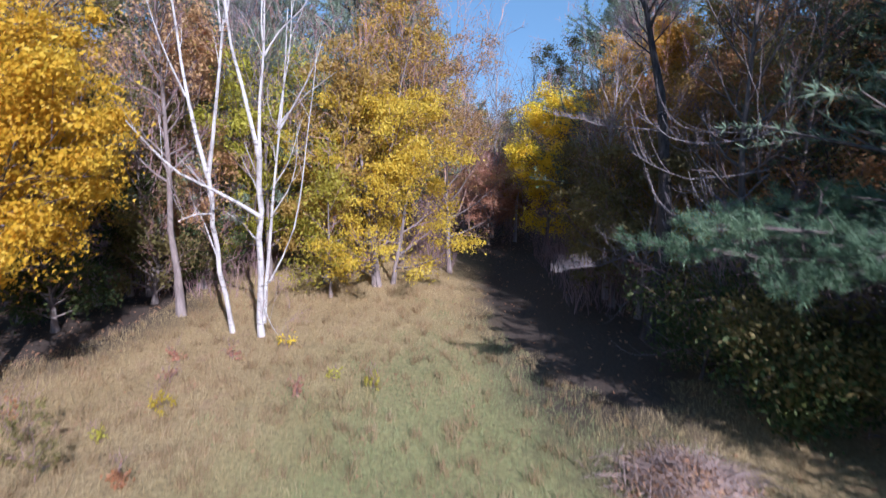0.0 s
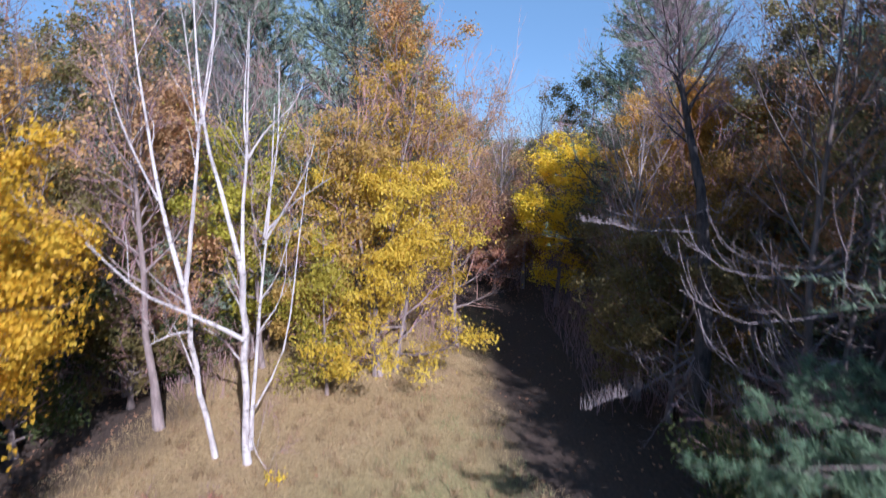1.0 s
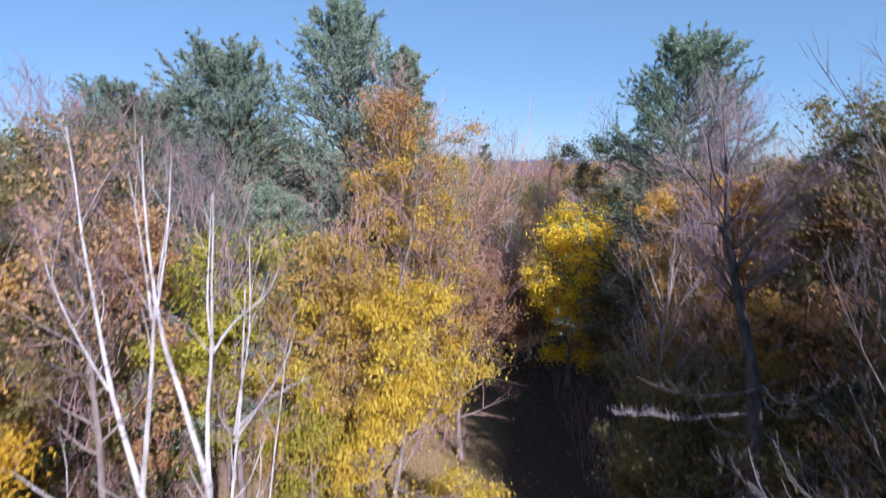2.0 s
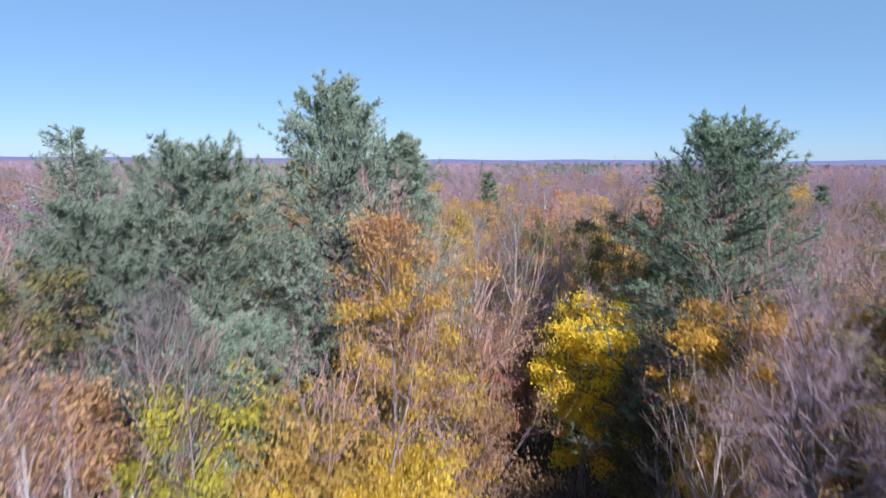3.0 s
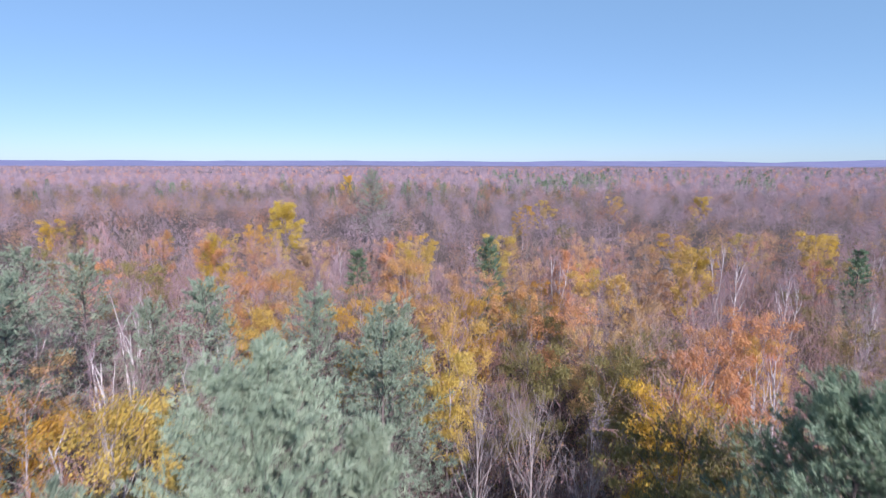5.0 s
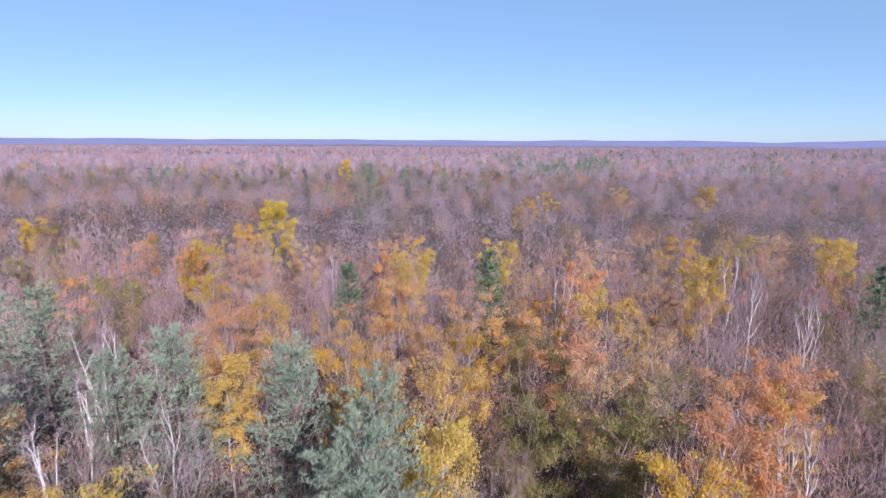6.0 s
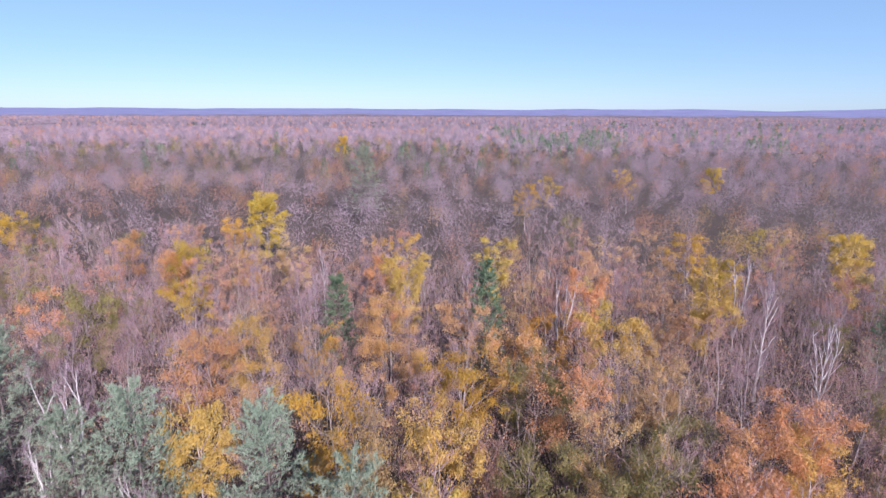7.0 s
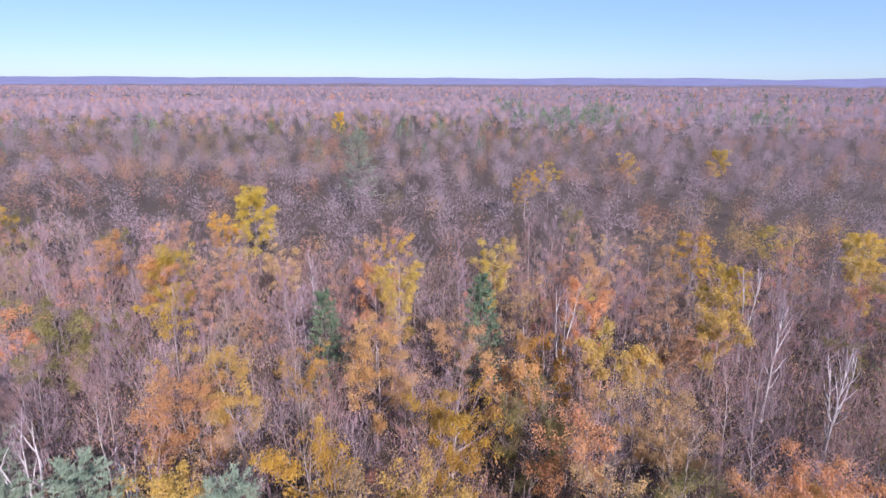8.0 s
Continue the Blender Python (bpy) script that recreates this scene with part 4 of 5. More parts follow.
# ---------------------------------------------------------------- the woods beyond
def bare_shapes(seed, n, limbs, subs, twigs, twig_r, wisps, wisp, sides):
    return [broadleaf(seed + k, 10.5, 0.085, 2.2 + 0.25 * (k % 3), 0.27 - 0.04 * (k % 2), limbs, subs, twigs, ang=(54 + 5 * (k % 3), 22 + 4 * (k % 2)), up=0.2, twig_r=twig_r, twig_len=0.8, sides=sides, wisps=wisps, wisp=wisp) for k in range(n)]


def leafy_shapes(seed, n, H, W, start, limbs, subs, leaves, leaf, ang, masses, sides, shape="round", wisps=0):
    return [broadleaf(seed + k, H, 0.09, W * (0.92 + 0.08 * k), start, limbs, subs, 4, leaves=leaves, leaf=leaf, ang=ang, twig_r=0.009, sides=sides, shape=shape, wisps=wisps, masses=masses) for k in range(n)]


FORKED = [[([(0, 0, 0), (-0.3, 0.1, 3.5), (-1.0, 0.2, 7.5), (-1.6, 0.1, 10.8)], 0.15, 0.025), ([(-0.1, 0, 1.5), (0.3, 0, 4.5), (0.7, 0.2, 8.0), (0.9, 0.2, 11.2)], 0.13, 0.025), ([(-0.3, 0.1, 3.8), (-0.2, 0.5, 6.5), (-0.1, 0.8, 10.0)], 0.09, 0.02)],
          [([(0, 0, 0), (0.15, 0, 4.0), (0.1, 0.1, 8.0), (0.4, 0.1, 11.3)], 0.15, 0.025)],
          [([(0, 0, 0), (0.2, 0.1, 3.0), (0.9, 0.1, 7.0), (1.7, 0.2, 10.6)], 0.14, 0.025), ([(0.1, 0, 1.8), (-0.3, -0.2, 5.0), (-0.6, -0.2, 9.0), (-0.5, -0.3, 11.0)], 0.12, 0.025)]]
NEAR, MID, FAR = (6, 4, 3), (5, 3, 3), (4, 3, 3)
BARE = "leafless purple-grey hardwood with fine upright twigs"
OAK = "half-bare oak with rusty brown leaves"
MAPLE = "maple with orange-amber autumn leaves"
ASPEN = "aspen with yellow autumn leaves"
ASH = "round-crowned tree with olive-brown leaves"
BARE_MATS = [mats(BARK_PALE, TWIG), mats(BARK_GREY, TWIG_LILAC), mats(BARK_PALE, TWIG_ASH), mats(BARK_PALE, TWIG_LILAC), mats(BARK_GREY, TWIG_RED)]
OAK_MATS = [mats(BARK_GREY, TWIG_RED, RUST), mats(BARK_PALE, TWIG_ASH, TAN), mats(BARK_GREY, TWIG_RED, RUST)]
MAPLE_MATS = [mats(BARK_GREY, TWIG_RED, ORANGE), mats(BARK_PALE, TWIG_RED, AMBER), mats(BARK_GREY, TWIG_ASH, TAN)]
ASPEN_MATS = [mats(BARK_PALE, TWIG, YELLOW_DULL), mats(BARK_PALE, TWIG_ASH, YELLOW_DULL), mats(BARK_GREY, TWIG, YELLOW_DULL)]
ASH_MATS = [mats(BARK_GREY, TWIG_ASH, OLIVE)]
KIND = {
    "bare": ("bare_tree", BARE, bare_shapes(101, 5, 16, 4, 5, 0.006, 2200, 0.5, MID), BARE_MATS),
    "rust": ("oak_tree", OAK, leafy_shapes(111, 3, 10.0, 2.4, 0.26, 15, 4, 3600, 0.056, (60, 30), (70, 0.42, 0.75), MID, wisps=700), OAK_MATS),
    "orange": ("maple_tree", MAPLE, leafy_shapes(121, 3, 9.5, 2.5, 0.24, 16, 4, 5800, 0.06, (64, 34), (90, 0.45, 0.7), MID), MAPLE_MATS),
    "yellow": ("aspen_tree", ASPEN, leafy_shapes(131, 3, 10.5, 2.1, 0.24, 16, 4, 5200, 0.06, (58, 30), (80, 0.43, 0.75), MID), ASPEN_MATS),
    "olive": ("ash_tree", ASH, leafy_shapes(141, 2, 9.0, 2.6, 0.2, 16, 4, 5600, 0.06, (66, 34), (90, 0.48, 0.75), MID), ASH_MATS),
    "bare_far": ("bare_tree", BARE, bare_shapes(201, 5, 11, 3, 3, 0.009, 1500, 0.6, FAR), BARE_MATS),
    "rust_far": ("oak_tree", OAK, leafy_shapes(205, 3, 10.0, 2.4, 0.28, 11, 3, 2000, 0.078, (60, 30), (60, 0.45, 0.75), FAR, wisps=500), OAK_MATS),
    "orange_far": ("maple_tree", MAPLE, leafy_shapes(208, 3, 9.5, 2.5, 0.26, 11, 3, 3300, 0.078, (64, 34), (80, 0.48, 0.7), FAR), MAPLE_MATS),
    "yellow_far": ("aspen_tree", ASPEN, leafy_shapes(225, 3, 10.5, 2.1, 0.26, 11, 3, 3100, 0.078, (58, 30), (70, 0.46, 0.75), FAR), ASPEN_MATS),
    "olive_far": ("ash_tree", ASH, leafy_shapes(215, 2, 9.0, 2.6, 0.22, 11, 3, 3100, 0.08, (66, 34), (80, 0.5, 0.75), FAR), ASH_MATS),
    "rust_near": ("oak_tree", OAK, leafy_shapes(211, 3, 10.0, 2.4, 0.3, 18, 6, 7000, 0.042, (60, 30), (120, 0.34, 0.75), NEAR), OAK_MATS),
    "orange_near": ("maple_tree", MAPLE, leafy_shapes(221, 3, 9.5, 2.5, 0.3, 20, 6, 10500, 0.045, (64, 34), (150, 0.38, 0.65), NEAR), MAPLE_MATS),
    "yellow_near": ("aspen_tree", ASPEN, leafy_shapes(231, 3, 10.5, 2.2, 0.3, 20, 6, 10000, 0.045, (58, 30), (140, 0.37, 0.7), NEAR), ASPEN_MATS),
    "olive_near": ("ash_tree", ASH, leafy_shapes(241, 2, 9.0, 2.6, 0.25, 20, 6, 10500, 0.045, (66, 34), (150, 0.4, 0.7), NEAR), ASH_MATS),
    "orange_full": ("maple_tree", MAPLE, leafy_shapes(251, 3, 9.5, 2.5, 0.25, 20, 5, 16000, 0.052, (66, 32), (130, 0.42, 0.65), NEAR), MAPLE_MATS),
    "yellow_full": ("aspen_tree", ASPEN, leafy_shapes(256, 3, 10.5, 2.2, 0.25, 20, 5, 16000, 0.052, (60, 30), (120, 0.42, 0.7), NEAR), ASPEN_MATS),
    "olive_full": ("ash_tree", ASH, leafy_shapes(261, 2, 9.0, 2.8, 0.2, 20, 5, 17000, 0.052, (70, 34), (140, 0.45, 0.7), NEAR), ASH_MATS),
    "orange_full_far": ("maple_tree", MAPLE, leafy_shapes(266, 3, 9.5, 2.5, 0.26, 14, 4, 7500, 0.08, (66, 32), (100, 0.48, 0.65), FAR), MAPLE_MATS),
    "yellow_full_far": ("aspen_tree", ASPEN, leafy_shapes(271, 3, 10.5, 2.2, 0.26, 14, 4, 7500, 0.08, (60, 30), (90, 0.46, 0.7), FAR), ASPEN_MATS),
    "olive_full_far": ("ash_tree", ASH, leafy_shapes(276, 2, 9.0, 2.8, 0.22, 14, 4, 7500, 0.08, (70, 34), (100, 0.5, 0.7), FAR), ASH_MATS),
    "conifer": ("pine_tree", "blue-green pine rising among bare trees", [conifer(151 + k, 11.1, 0.13, 2.7, 0.2, 6, 0.6, 8, 3, 8, 0.2, 0.0145, power=0.55, lop=0.18) for k in range(2)], [mats(BARK_DARK, BARK_DARK, NEEDLE)]),
    "white": ("birch_tree", "bare white-barked birch among the woods", [broadleaf(161 + k, 11.5, 0.10, 1.2, 0.3, 12, 4, 4, limb_r=1.6, ang=(38, 20), up=0.2, twig_r=0.009, sides=(5, 4, 3), wisps=600, stems=FORKED[k]) for k in range(3)], [mats(BARK_WHITE, TWIG_LILAC)]),
    "spruce": ("spruce_tree", "dark green spruce rising among bare trees", [conifer(171 + k, 10.2, 0.13, 2.0, 0.08, 6, 0.6, 5, 2, 4, 0.34, 0.035, ang=(95, 60), lop=0.15) for k in range(2)], [mats(BARK_DARK, BARK_DARK, NEEDLE_SOFT)]),
    "gold": ("maple_tree", "tall golden maple over bare woods", leafy_shapes(181, 2, 11.5, 2.9, 0.24, 24, 5, 15000, 0.092, (74, 30), (130, 0.6, 0.6), MID, "round"), [mats(BARK_GREY, TWIG, GOLD_DULL)]),
}
STOCK = {}
for kind, (name, label, shapes, look_mats) in KIND.items():
    tops = [np.percentile(np.concatenate([v[:, 2] for v, t in parts.values() if len(v)]), 99.5) for parts in shapes]
    STOCK[kind] = [[{key: flat_mesh(key, v, t, look_mats[k % len(look_mats)]["trunk" if key.startswith("stem") else key], key == "trunk") for key, (v, t) in parts.items() if len(v)} for k, parts in enumerate(shapes)], tops, 0]


def plant(kind, x, y, h, turn, full=False):
    if full and kind + "_full" in KIND:
        kind += "_full" if y < 58 else "_full_far"
    elif y < 39 and abs(x) < 15 and kind + "_near" in KIND:
        kind += "_near"
    elif y > 60 and kind + "_far" in KIND:
        kind += "_far"
    name, label = KIND[kind][:2]
    shapes, tops, k = STOCK[kind]
    STOCK[kind][2] += 1
    root = new(name)
    root.empty_display_size = 0.3
    s = h / tops[k % len(shapes)]
    root.matrix_basis = pose(x, y, float(ground_height(x, y)) - 0.05, 0, 0, turn) @ Matrix.Scale(s, 4)
    for key, me in shapes[k % len(shapes)].items():
        add_part(root, key, me)
    return tagged(root, label, name.replace("_", " "), name.replace("_tree", "") + " trees in the woods")


# trees that stand out, by kind: x, y, height
STANDOUT = {
    "gold": [(-26.9, 91, 13.0), (-29.0, 73.5, 10.4), (8.3, 36.9, 8.6), (25.8, 76.4, 10), (49, 89.9, 9.6), (62.7, 163, 10.5), (-55.4, 251, 13)],
    "spruce": [(1.6, 65.1, 11.2), (-10.6, 63.8, 9.4)],
    "conifer": [(-2.9, 32.6, 12.3), (-20.5, 34.3, 13.2), (-22.5, 38.9, 12.4), (-24.6, 46.5, 12), (-20.5, 127, 16), (-14.0, 42, 11.4), (-8.1, 41.7, 11.0), (-3.6, 37.4, 11.6), (-17.3, 41.9, 10.2), (-29.4, 47.5, 12)],
    "white": [(-21.0, 46.5, 9.8), (24.2, 63.3, 11), (26.9, 72.9, 10.5), (-18.3, 41.2, 9.2), (25.3, 57.7, 10), (-13.5, 39.9, 8.8), (-15.5, 45.8, 9.0), (14.4, 39.4, 10), (12.4, 41.5, 9.6), (-15.9, 35.7, 10), (-21.7, 39.1, 10)],
    "orange": [(-5.5, 57.2, 10), (0, 51.5, 10), (11.8, 68.7, 10), (27.1, 86, 10.5), (12.6, 52.8, 9.6), (16.9, 47.3, 9.8), (-6.5, 46.5, 10), (-4.3, 43.3, 10), (11.9, 40.5, 9.8), (9.5, 38.2, 9.4), (8.1, 46.4, 9.6), (-14.9, 50, 10), (-16.9, 32.6, 9.4), (-20.8, 38.1, 9.4), (14.9, 45.4, 9), (16.8, 63.9, 9.4), (-7.1, 70.5, 9.6), (11.2, 126, 11), (13.9, 78.4, 9.6), (-30, 74, 9.6), (-63, 91, 10.5), (-36, 86, 9.6), (-40, 80, 9.4), (-31.5, 91, 10), (-19, 78.5, 9.2), (3.4, 58.4, 9.4), (6.6, 61.5, 9.2), (0.4, 63.2, 9.4)],
    "yellow": [(-12.8, 44.6, 10.5), (3, 77.2, 10.5), (-13.6, 54.2, 10), (-5.3, 68.8, 9.4), (20.7, 65.3, 11.4), (40.8, 78.1, 11), (-0.9, 44.8, 10.5), (-1.0, 39.9, 10.2), (-9.4, 29, 11.2), (-13.4, 34.6, 9.2), (10.4, 58, 10), (17.5, 45.6, 9), (16.9, 135, 11), (37, 147, 11), (-5.8, 71.1, 9.8)],
    "olive": [(8.6, 34.0, 9.2), (11.2, 34.8, 9.3), (2.8, 42.5, 9.6), (7.3, 43.3, 9.8), (10.5, 47.2, 9.6), (4.8, 53.8, 9.4), (-29.8, 59.4, 9.6)],
}
rng = np.random.default_rng(5)
taken = [(x, y) for rows in STANDOUT.values() for x, y, h in rows] + [(x, y) for x, y, h, w in PINES] + [(6.0, 30.4), (1.9, 32), (3.1, 30.6), (0.6, 34.2), (-0.2, 29.6), (2.4, 35.6), (4.3, 27.2)]
for kind, rows in STANDOUT.items():
    for x, y, h in rows:
        plant(kind, x, y, h, rng.uniform(0, 360), True)
p, rng = scatter(6, 28.5, 108, 3.2, 0.84, 19.0)
p = p[p[:, 1] < edge(p)]
kinds = stand_kind(p, rng, 0.9 - 0.25 * np.clip((p[:, 1] - 65) / 30, 0, 1))
taken = np.array(taken)
for (x, y), kind in zip(p, kinds):
    if np.min(np.hypot(taken[:, 0] - x, taken[:, 1] - y)) > 2.5:
        if kind == "bare" and rng.random() < 0.025:
            kind = "white"
        if kind in ("orange", "yellow") and rng.random() < (0.5 if x > 12 else 0.3):
            kind = "bare"
        if kind == "conifer" and y > 50:
            kind = "bare" if rng.random() < 0.6 else "spruce"
        plant(kind, x, y, rng.uniform(7.0, 10.2), rng.uniform(0, 360))


# the wood on both sides of the clearing
rng = np.random.default_rng(8)
for x0, x1, y0, y1, pick in ((8.5, 22, 13, 29, ("orange", "olive", "orange", "rust")), (-26, -13.5, 9, 30, ("bare", "rust", "bare", "bare", "yellow")), (-14, -9.5, 23.5, 31, ("bare", "bare", "rust", "conifer"))):
    for x in np.arange(x0, x1, 3.4):
        for y in np.arange(y0, y1, 3.4):
            x2, y2 = x + rng.uniform(-1.4, 1.4), y + rng.uniform(-1.4, 1.4)
            if np.min(np.hypot(taken[:, 0] - x2, taken[:, 1] - y2)) > 2.3:
                plant(pick[rng.integers(0, len(pick))], x2, y2, rng.uniform(7.8, 10.8), rng.uniform(0, 360))


# unseen wood added behind the clearing to cut down the skylight
rng = np.random.default_rng(9)
for x in np.arange(-27, 24, 4.2):
    for y in np.arange(-27, 9, 4.2):
        x2, y2 = x + rng.uniform(-1.7, 1.7), y + rng.uniform(-1.7, 1.7)
        if y2 < -15 or x2 < -12.5 or (x2 > 13.5 and y2 < 0):
            plant(("rust_far", "bare_far", "olive_far", "bare_far", "orange_far")[rng.integers(0, 5)], x2, y2, rng.uniform(7.5, 9.6), rng.uniform(0, 360))


# ---------------------------------------------------------------- grass and small growth
def patch_of_grass(seed, n, inside, length, width):
    rng = np.random.default_rng(seed)
    p = np.stack([rng.uniform(-13, 8, n), -5 + 30 * rng.random(n)], 1)
    wild = np.array([noise.noise((x * 0.8, y * 0.8, 1.0)) + 0.6 * noise.noise((x * 2.3, y * 2.3, 5.0)) for x, y in p])
    fade = np.hypot((p[:, 0] + 2.6) / 10.0, (p[:, 1] - 9.5) / 14.0) + 0.12 * wild
    p = p[inside(p[:, 0], p[:, 1], wild) & (rng.random(n) < np.clip((1.05 - fade) / 0.3, 0, 1))]
    C = np.stack([p[:, 0], p[:, 1], ground_height(p[:, 0], p[:, 1]) - 0.01], 1)
    D = unit(np.stack([rng.normal(0.1, 0.4, len(C)), rng.normal(0, 0.4, len(C)), np.ones(len(C))], 1))
    return needle_sprays(C, D, 1, length, width, rng, 0.2)


def greener(x, y):
    return np.exp(-((x - 0.7) / 2.6) ** 2 - ((y - 8.5) / 6.5) ** 2)


def meadow(x, y):
    return (np.hypot((x + 2.6) / 10.0, (y - 9.5) / 14.0) < 1.1) & ~track(x, y) & (np.hypot((x + 11.0) / 3.4, (y - 15.5) / 4.6) > 1.0)


def track(x, y):
    return np.hypot((x - 3.6) / 2.6, (y - 19.5) / 8.5) < 1.0 + 0.1 * np.sin(3 * y) * np.sin(2 * x)


STRAW = leaf_material("grass_straw", ((0.2, (0.24, 0.175, 0.09)), (0.5, (0.43, 0.32, 0.17)), (0.8, (0.62, 0.485, 0.29))), 0.3, 0.7)
GRASS = leaf_material("grass_green", ((0.2, (0.175, 0.20, 0.09)), (0.5, (0.285, 0.32, 0.148)), (0.8, (0.44, 0.46, 0.24))), 0.3, 0.7)
REDDISH = leaf_material("weed_reddish", ((0.2, (0.26, 0.12, 0.08)), (0.5, (0.42, 0.22, 0.15)), (0.8, (0.52, 0.33, 0.22))), 0.3, 0.7)
for seed, n, inside, mat, length, label in (
        (71, 250000, lambda x, y, w: meadow(x, y) & (greener(x, y) + 0.5 * w < 0.5), STRAW, 0.14, "dry tan meadow grass"),
        (72, 230000, lambda x, y, w: meadow(x, y) & (greener(x, y) + 0.5 * w > 0.38), GRASS, 0.13, "faded green meadow grass"),
        (73, 90000, lambda x, y, w: meadow(x, y) & (w > 0.38) & (x < 1.5), REDDISH, 0.17, "reddish dry weeds in the meadow")):
    v, f = patch_of_grass(seed, n, inside, length, 0.0036)
    tagged(new("grass", flat_mesh("grass", v, f, mat)), label, "grass", kind="stuff")


def tussocks():
    """Taller tufts standing out of the meadow grass."""
    rng = np.random.default_rng(79)
    p = np.stack([rng.uniform(-13, 8, 3000), rng.uniform(-5, 22, 3000)], 1)
    fade = np.hypot((p[:, 0] + 2.8) / 9.0, (p[:, 1] - 9.0) / 12.5)
    p = p[meadow(p[:, 0], p[:, 1]) & (rng.random(len(p)) < np.clip((1.0 - fade) / 0.5, 0, 1))]
    C = np.repeat(np.stack([p[:, 0], p[:, 1], ground_height(p[:, 0], p[:, 1])], 1), 26, 0)
    C[:, :2] += rng.normal(0, 0.06, (len(C), 2))
    D = unit(np.stack([rng.normal(0.05, 0.35, len(C)), rng.normal(0, 0.35, len(C)), np.ones(len(C))], 1))
    return needle_sprays(C, D, 1, 0.24, 0.0045, rng, 0.15)


v, f = tussocks()
tagged(new("grass", flat_mesh("grass", v, f, STRAW)), "taller dry tufts in the meadow grass", "grass", kind="stuff")


def undergrowth():
    """Bare stems of brush along the edges of the wood."""
    rng = np.random.default_rng(74)
    spots = []
    for x0, x1, y0, y1, n in ((-16, -6, 16, 24, 1800), (3.6, 9, 11, 27, 2000), (-6, 0, 20.5, 27, 900), (-2.5, 4, 34, 44, 1200), (5.5, 10, 3, 11, 500)):
        spots.append(np.stack([rng.uniform(x0, x1, n), rng.uniform(y0, y1, n)], 1))
    p = np.concatenate(spots)
    p = p[(p[:, 0] < 0) | (p[:, 1] > 16.5) | (p[:, 0] > 6.8)]
    C = np.stack([p[:, 0], p[:, 1], ground_height(p[:, 0], p[:, 1])], 1)
    D = unit(np.stack([rng.normal(0, 0.3, len(C)), rng.normal(0, 0.3, len(C)), np.ones(len(C))], 1))
    L = rng.uniform(0.5, 2.2, len(C))
    a = spikes(C, D, L, np.full(len(C), 0.008), rng)
    k = rng.integers(0, len(C), len(C) * 2)
    q = C[k] + D[k] * (L[k] * rng.uniform(0.3, 0.9, len(k)))[:, None]
    return join([a, spikes(q, unit(D[k] + rng.normal(0, 0.5, (len(k), 3))), rng.uniform(0.2, 0.7, len(k)), np.full(len(k), 0.005), rng)])


def thicket(seed, gap, each, top, length, leafy):
    """Brush and saplings between the trunks of the wood beyond."""
    p, rng = scatter(seed, 29, 92, gap, 0.84, 19.0)
    wild = np.array([noise.noise((x / 5, y / 5, seed)) for x, y in p])
    C = np.stack([p[:, 0], p[:, 1], ground_height(p[:, 0], p[:, 1]) + rng.uniform(0, 1, len(p)) * top * np.clip(0.75 + 0.8 * wild, 0.2, 1.3)], 1)
    if leafy:
        C = np.repeat(C[wild > 0.05], each, 0)
        C += rng.normal(0, 0.3, C.shape)
        return leaf_flakes(C, np.tile([0, 0, 0.5], (len(C), 1)), length, rng)
    D = unit(np.stack([rng.normal(0, 0.35, len(C)), rng.normal(0, 0.35, len(C)), np.ones(len(C))], 1))
    return needle_sprays(C, D, each, length, 0.012, rng, 0.3)


for seed, gap, each, top, length, leafy, mat, label in (
        (78, 0.42, 3, 3.6, 1.5, False, TWIG, "fine purple-grey brush under the bare woods"), (82, 0.5, 2, 4.4, 1.4, False, TWIG_ASH, "fine ash-brown brush under the bare woods"),
        (83, 0.55, 5, 3.8, 0.075, True, RUST, "rusty leaves of saplings under the woods"), (84, 0.6, 5, 3.4, 0.075, True, OLIVE, "olive leaves of saplings under the woods"),
        (85, 0.7, 5, 3.8, 0.075, True, TAN, "tan leaves of saplings under the woods")):
    v, f = thicket(seed, gap, each, top, length, leafy)
    tagged(new("thicket", flat_mesh("thicket", v, f, mat)), label, "brush", kind="stuff")
v, f = undergrowth()
tagged(new("undergrowth", flat_mesh("undergrowth", v, f, TWIG)), "bare grey-brown brush stems under the trees", "brush", kind="stuff")


def fallen_leaves():
    rng = np.random.default_rng(75)
    n = 26000
    p = np.stack([rng.uniform(-16, 10, n), rng.uniform(5, 46, n)], 1)
    keep = np.where(track(p[:, 0], p[:, 1]), rng.random(n) < 0.2, ~meadow(p[:, 0], p[:, 1]) | (rng.random(n) < 0.05))
    p = p[keep]
    C = np.stack([p[:, 0], p[:, 1], ground_height(p[:, 0], p[:, 1]) + 0.015], 1)
    return leaf_cards(C, 0.05, rng, 3.0)


v, f = fallen_leaves()
tagged(new("leaf_litter", flat_mesh("leaf_litter", v, f, RUST)), "fallen brown leaves on the forest floor", "leaves", kind="stuff")

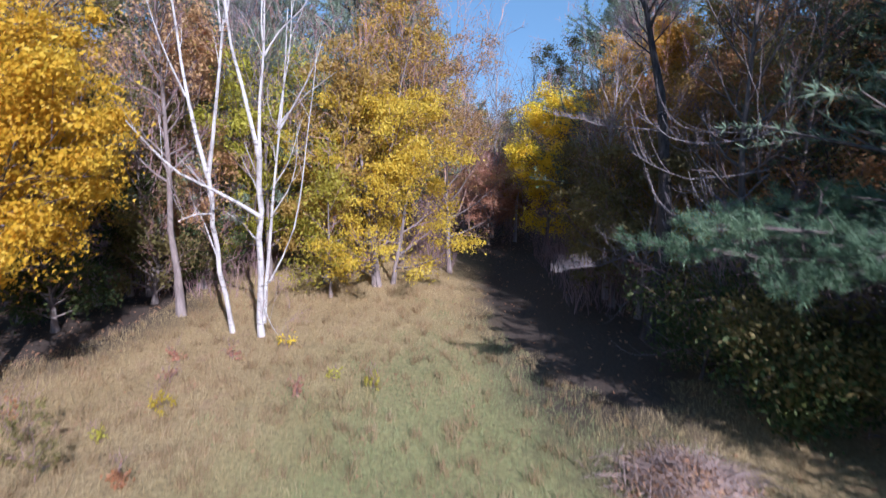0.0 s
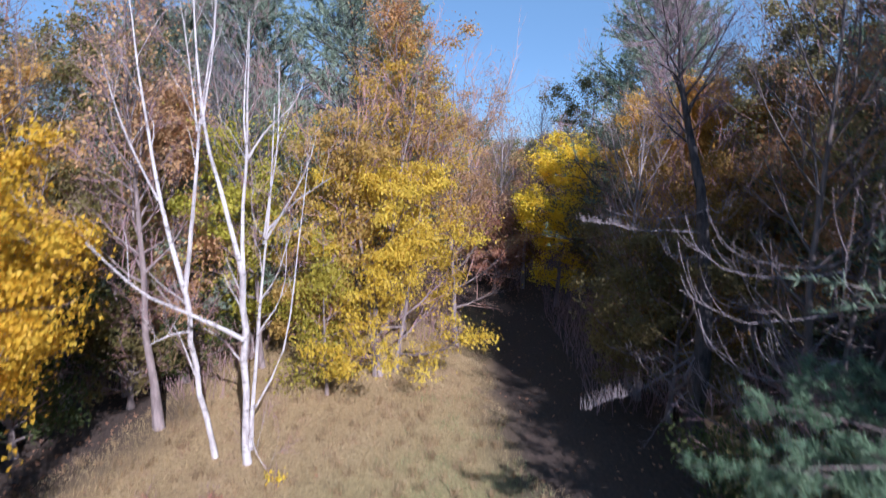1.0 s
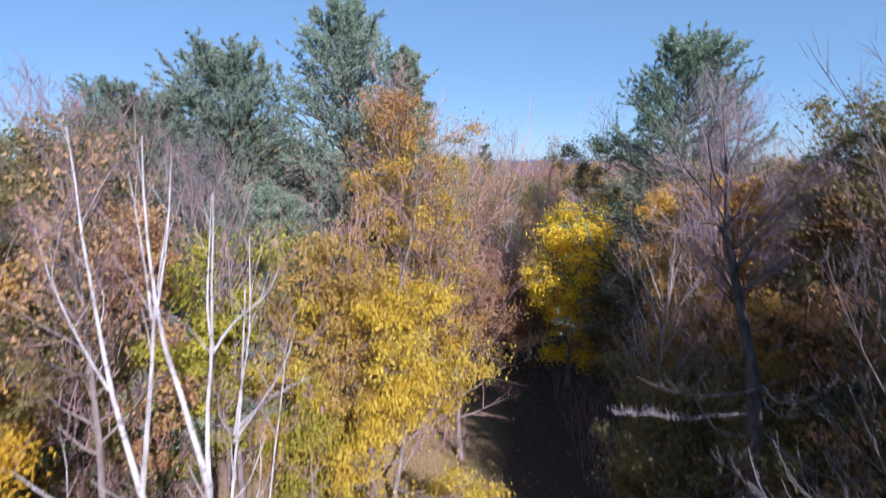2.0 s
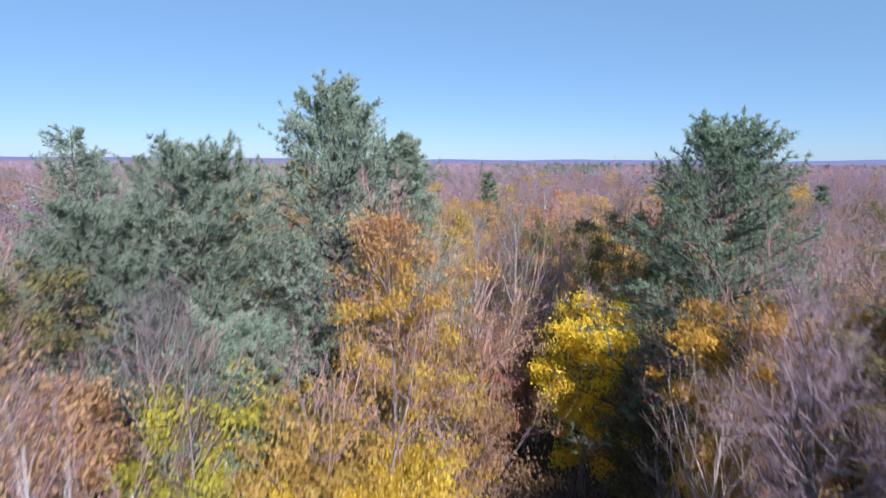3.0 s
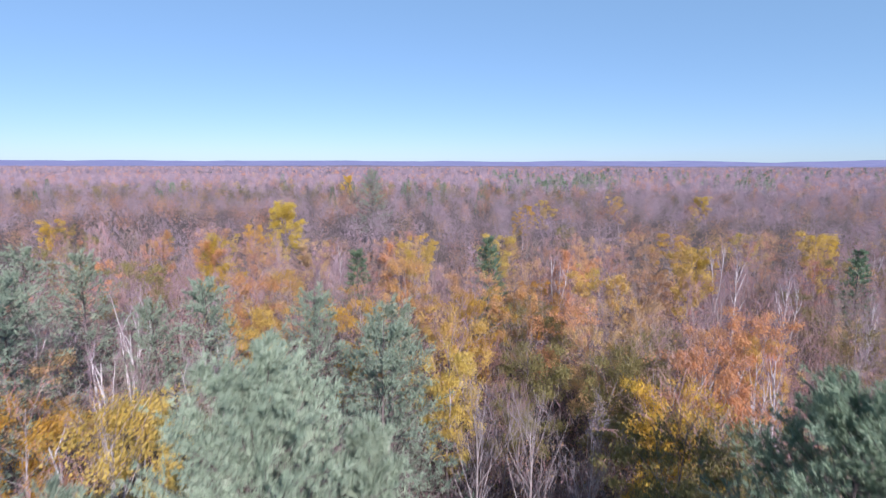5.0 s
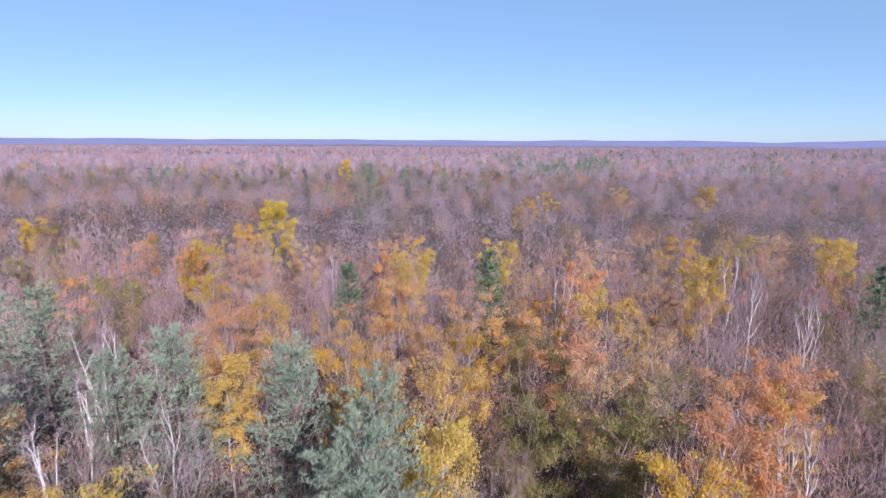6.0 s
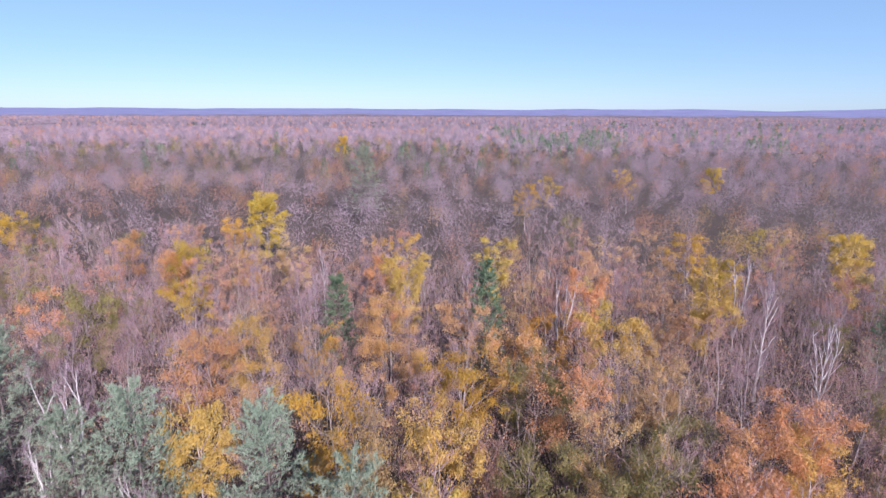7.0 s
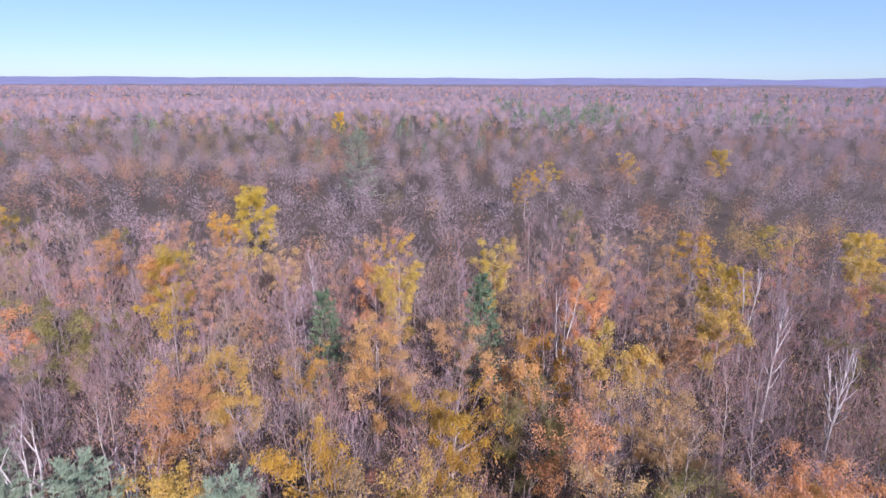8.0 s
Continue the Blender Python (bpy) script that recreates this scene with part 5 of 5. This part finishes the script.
# seedlings and weeds in the meadow
for k, (x, y, h, w, n, mt, name, label) in enumerate((
        (-4.5, 9.85, 0.42, 0.28, 150, YELLOW, "maple_seedling", "small seedling with bright yellow leaves"), (-1.12, 11.1, 0.36, 0.2, 110, LIME, "maple_seedling", "small seedling with bright yellow-green leaves"),
        (-2.45, 10.65, 0.42, 0.16, 90, REDDISH, "weed", "reddish dry weed in the grass"), (-1.95, 11.4, 0.3, 0.16, 70, LIME, "maple_seedling", "small seedling with bright yellow-green leaves"),
        (-3.9, 7.9, 0.3, 0.22, 120, ORANGE, "maple_seedling", "small seedling with orange-red leaves"), (-5.0, 8.9, 0.25, 0.15, 60, LIME, "maple_seedling", "small seedling with bright yellow-green leaves"),
        (-5.6, 12.2, 0.3, 0.25, 90, RUST, "weed", "low rust-brown weed in the grass"), (-4.4, 12.3, 0.28, 0.25, 90, RUST, "weed", "low rust-brown weed in the grass"), (-5.1, 11.1, 0.25, 0.25, 80, REDDISH, "weed", "low rust-brown weed in the grass"),
        (-3.4, 12.9, 0.35, 0.25, 90, GOLD, "maple_seedling", "small seedling with golden leaves"), (-5.6, 8.3, 0.7, 0.35, 200, OLIVE, "weed", "tall olive weed in the meadow"), (-5.1, 7.9, 0.65, 0.35, 200, OLIVE, "weed", "tall olive weed in the meadow"),
        (-6.1, 8.8, 0.75, 0.35, 200, OLIVE, "weed", "tall olive weed in the meadow"), (-6.9, 9.4, 0.5, 0.3, 120, ORANGE, "weed", "dry orange weed in the meadow"))):
    tree(name, broadleaf(300 + k, h, 0.008, w, 0.1, 9, 2, 2, leaves=n, leaf=0.035, scatter=0.04, twig_r=0.003, sides=(4, 3, 3), nt=5), mats(TWIG, TWIG, mt), (x, y), label, name.split("_")[-1], "small plants in the meadow")


def brush_pile():
    rng = np.random.default_rng(77)
    n = 1500
    C = np.stack([rng.normal(0, 0.4, n), rng.normal(0, 0.4, n), np.zeros(n)], 1)
    C[:, 2] = rng.uniform(0.01, 0.34, n) * np.exp(-(C[:, 0] ** 2 + C[:, 1] ** 2) / 0.45)
    D = unit(np.stack([rng.normal(0, 1, n), rng.normal(0, 1, n), rng.normal(0.05, 0.2, n)], 1))
    return spikes(C, D, rng.uniform(0.2, 0.6, n), rng.uniform(0.004, 0.012, n), rng)


v, f = brush_pile()
ob = new("brush_pile", flat_mesh("brush_pile", v, f, TWIG_ASH))
ob.matrix_basis = pose(3.6, 8.3, float(ground_height(3.6, 8.3)))
tagged(ob, "heap of dead grey-brown twigs and rosy leaves in dry grass", "brush pile", kind="stuff")
rng = np.random.default_rng(86)
C = np.stack([rng.normal(0, 0.36, 3800), rng.normal(0, 0.34, 3800), np.zeros(3800)], 1)
C[:, 2] = 0.02 + 0.3 * np.exp(-(C[:, 0] ** 2 + C[:, 1] ** 2) / 0.35) * rng.uniform(0.6, 1, 3800)
v, f = leaf_flakes(C, unit(C * [1, 1, 0.3] + 1e-4), 0.035, rng)
dry = new("dead_leaves", flat_mesh("dead_leaves", v, f, REDDISH))
dry.parent = ob
dry["kind"] = "stuff"
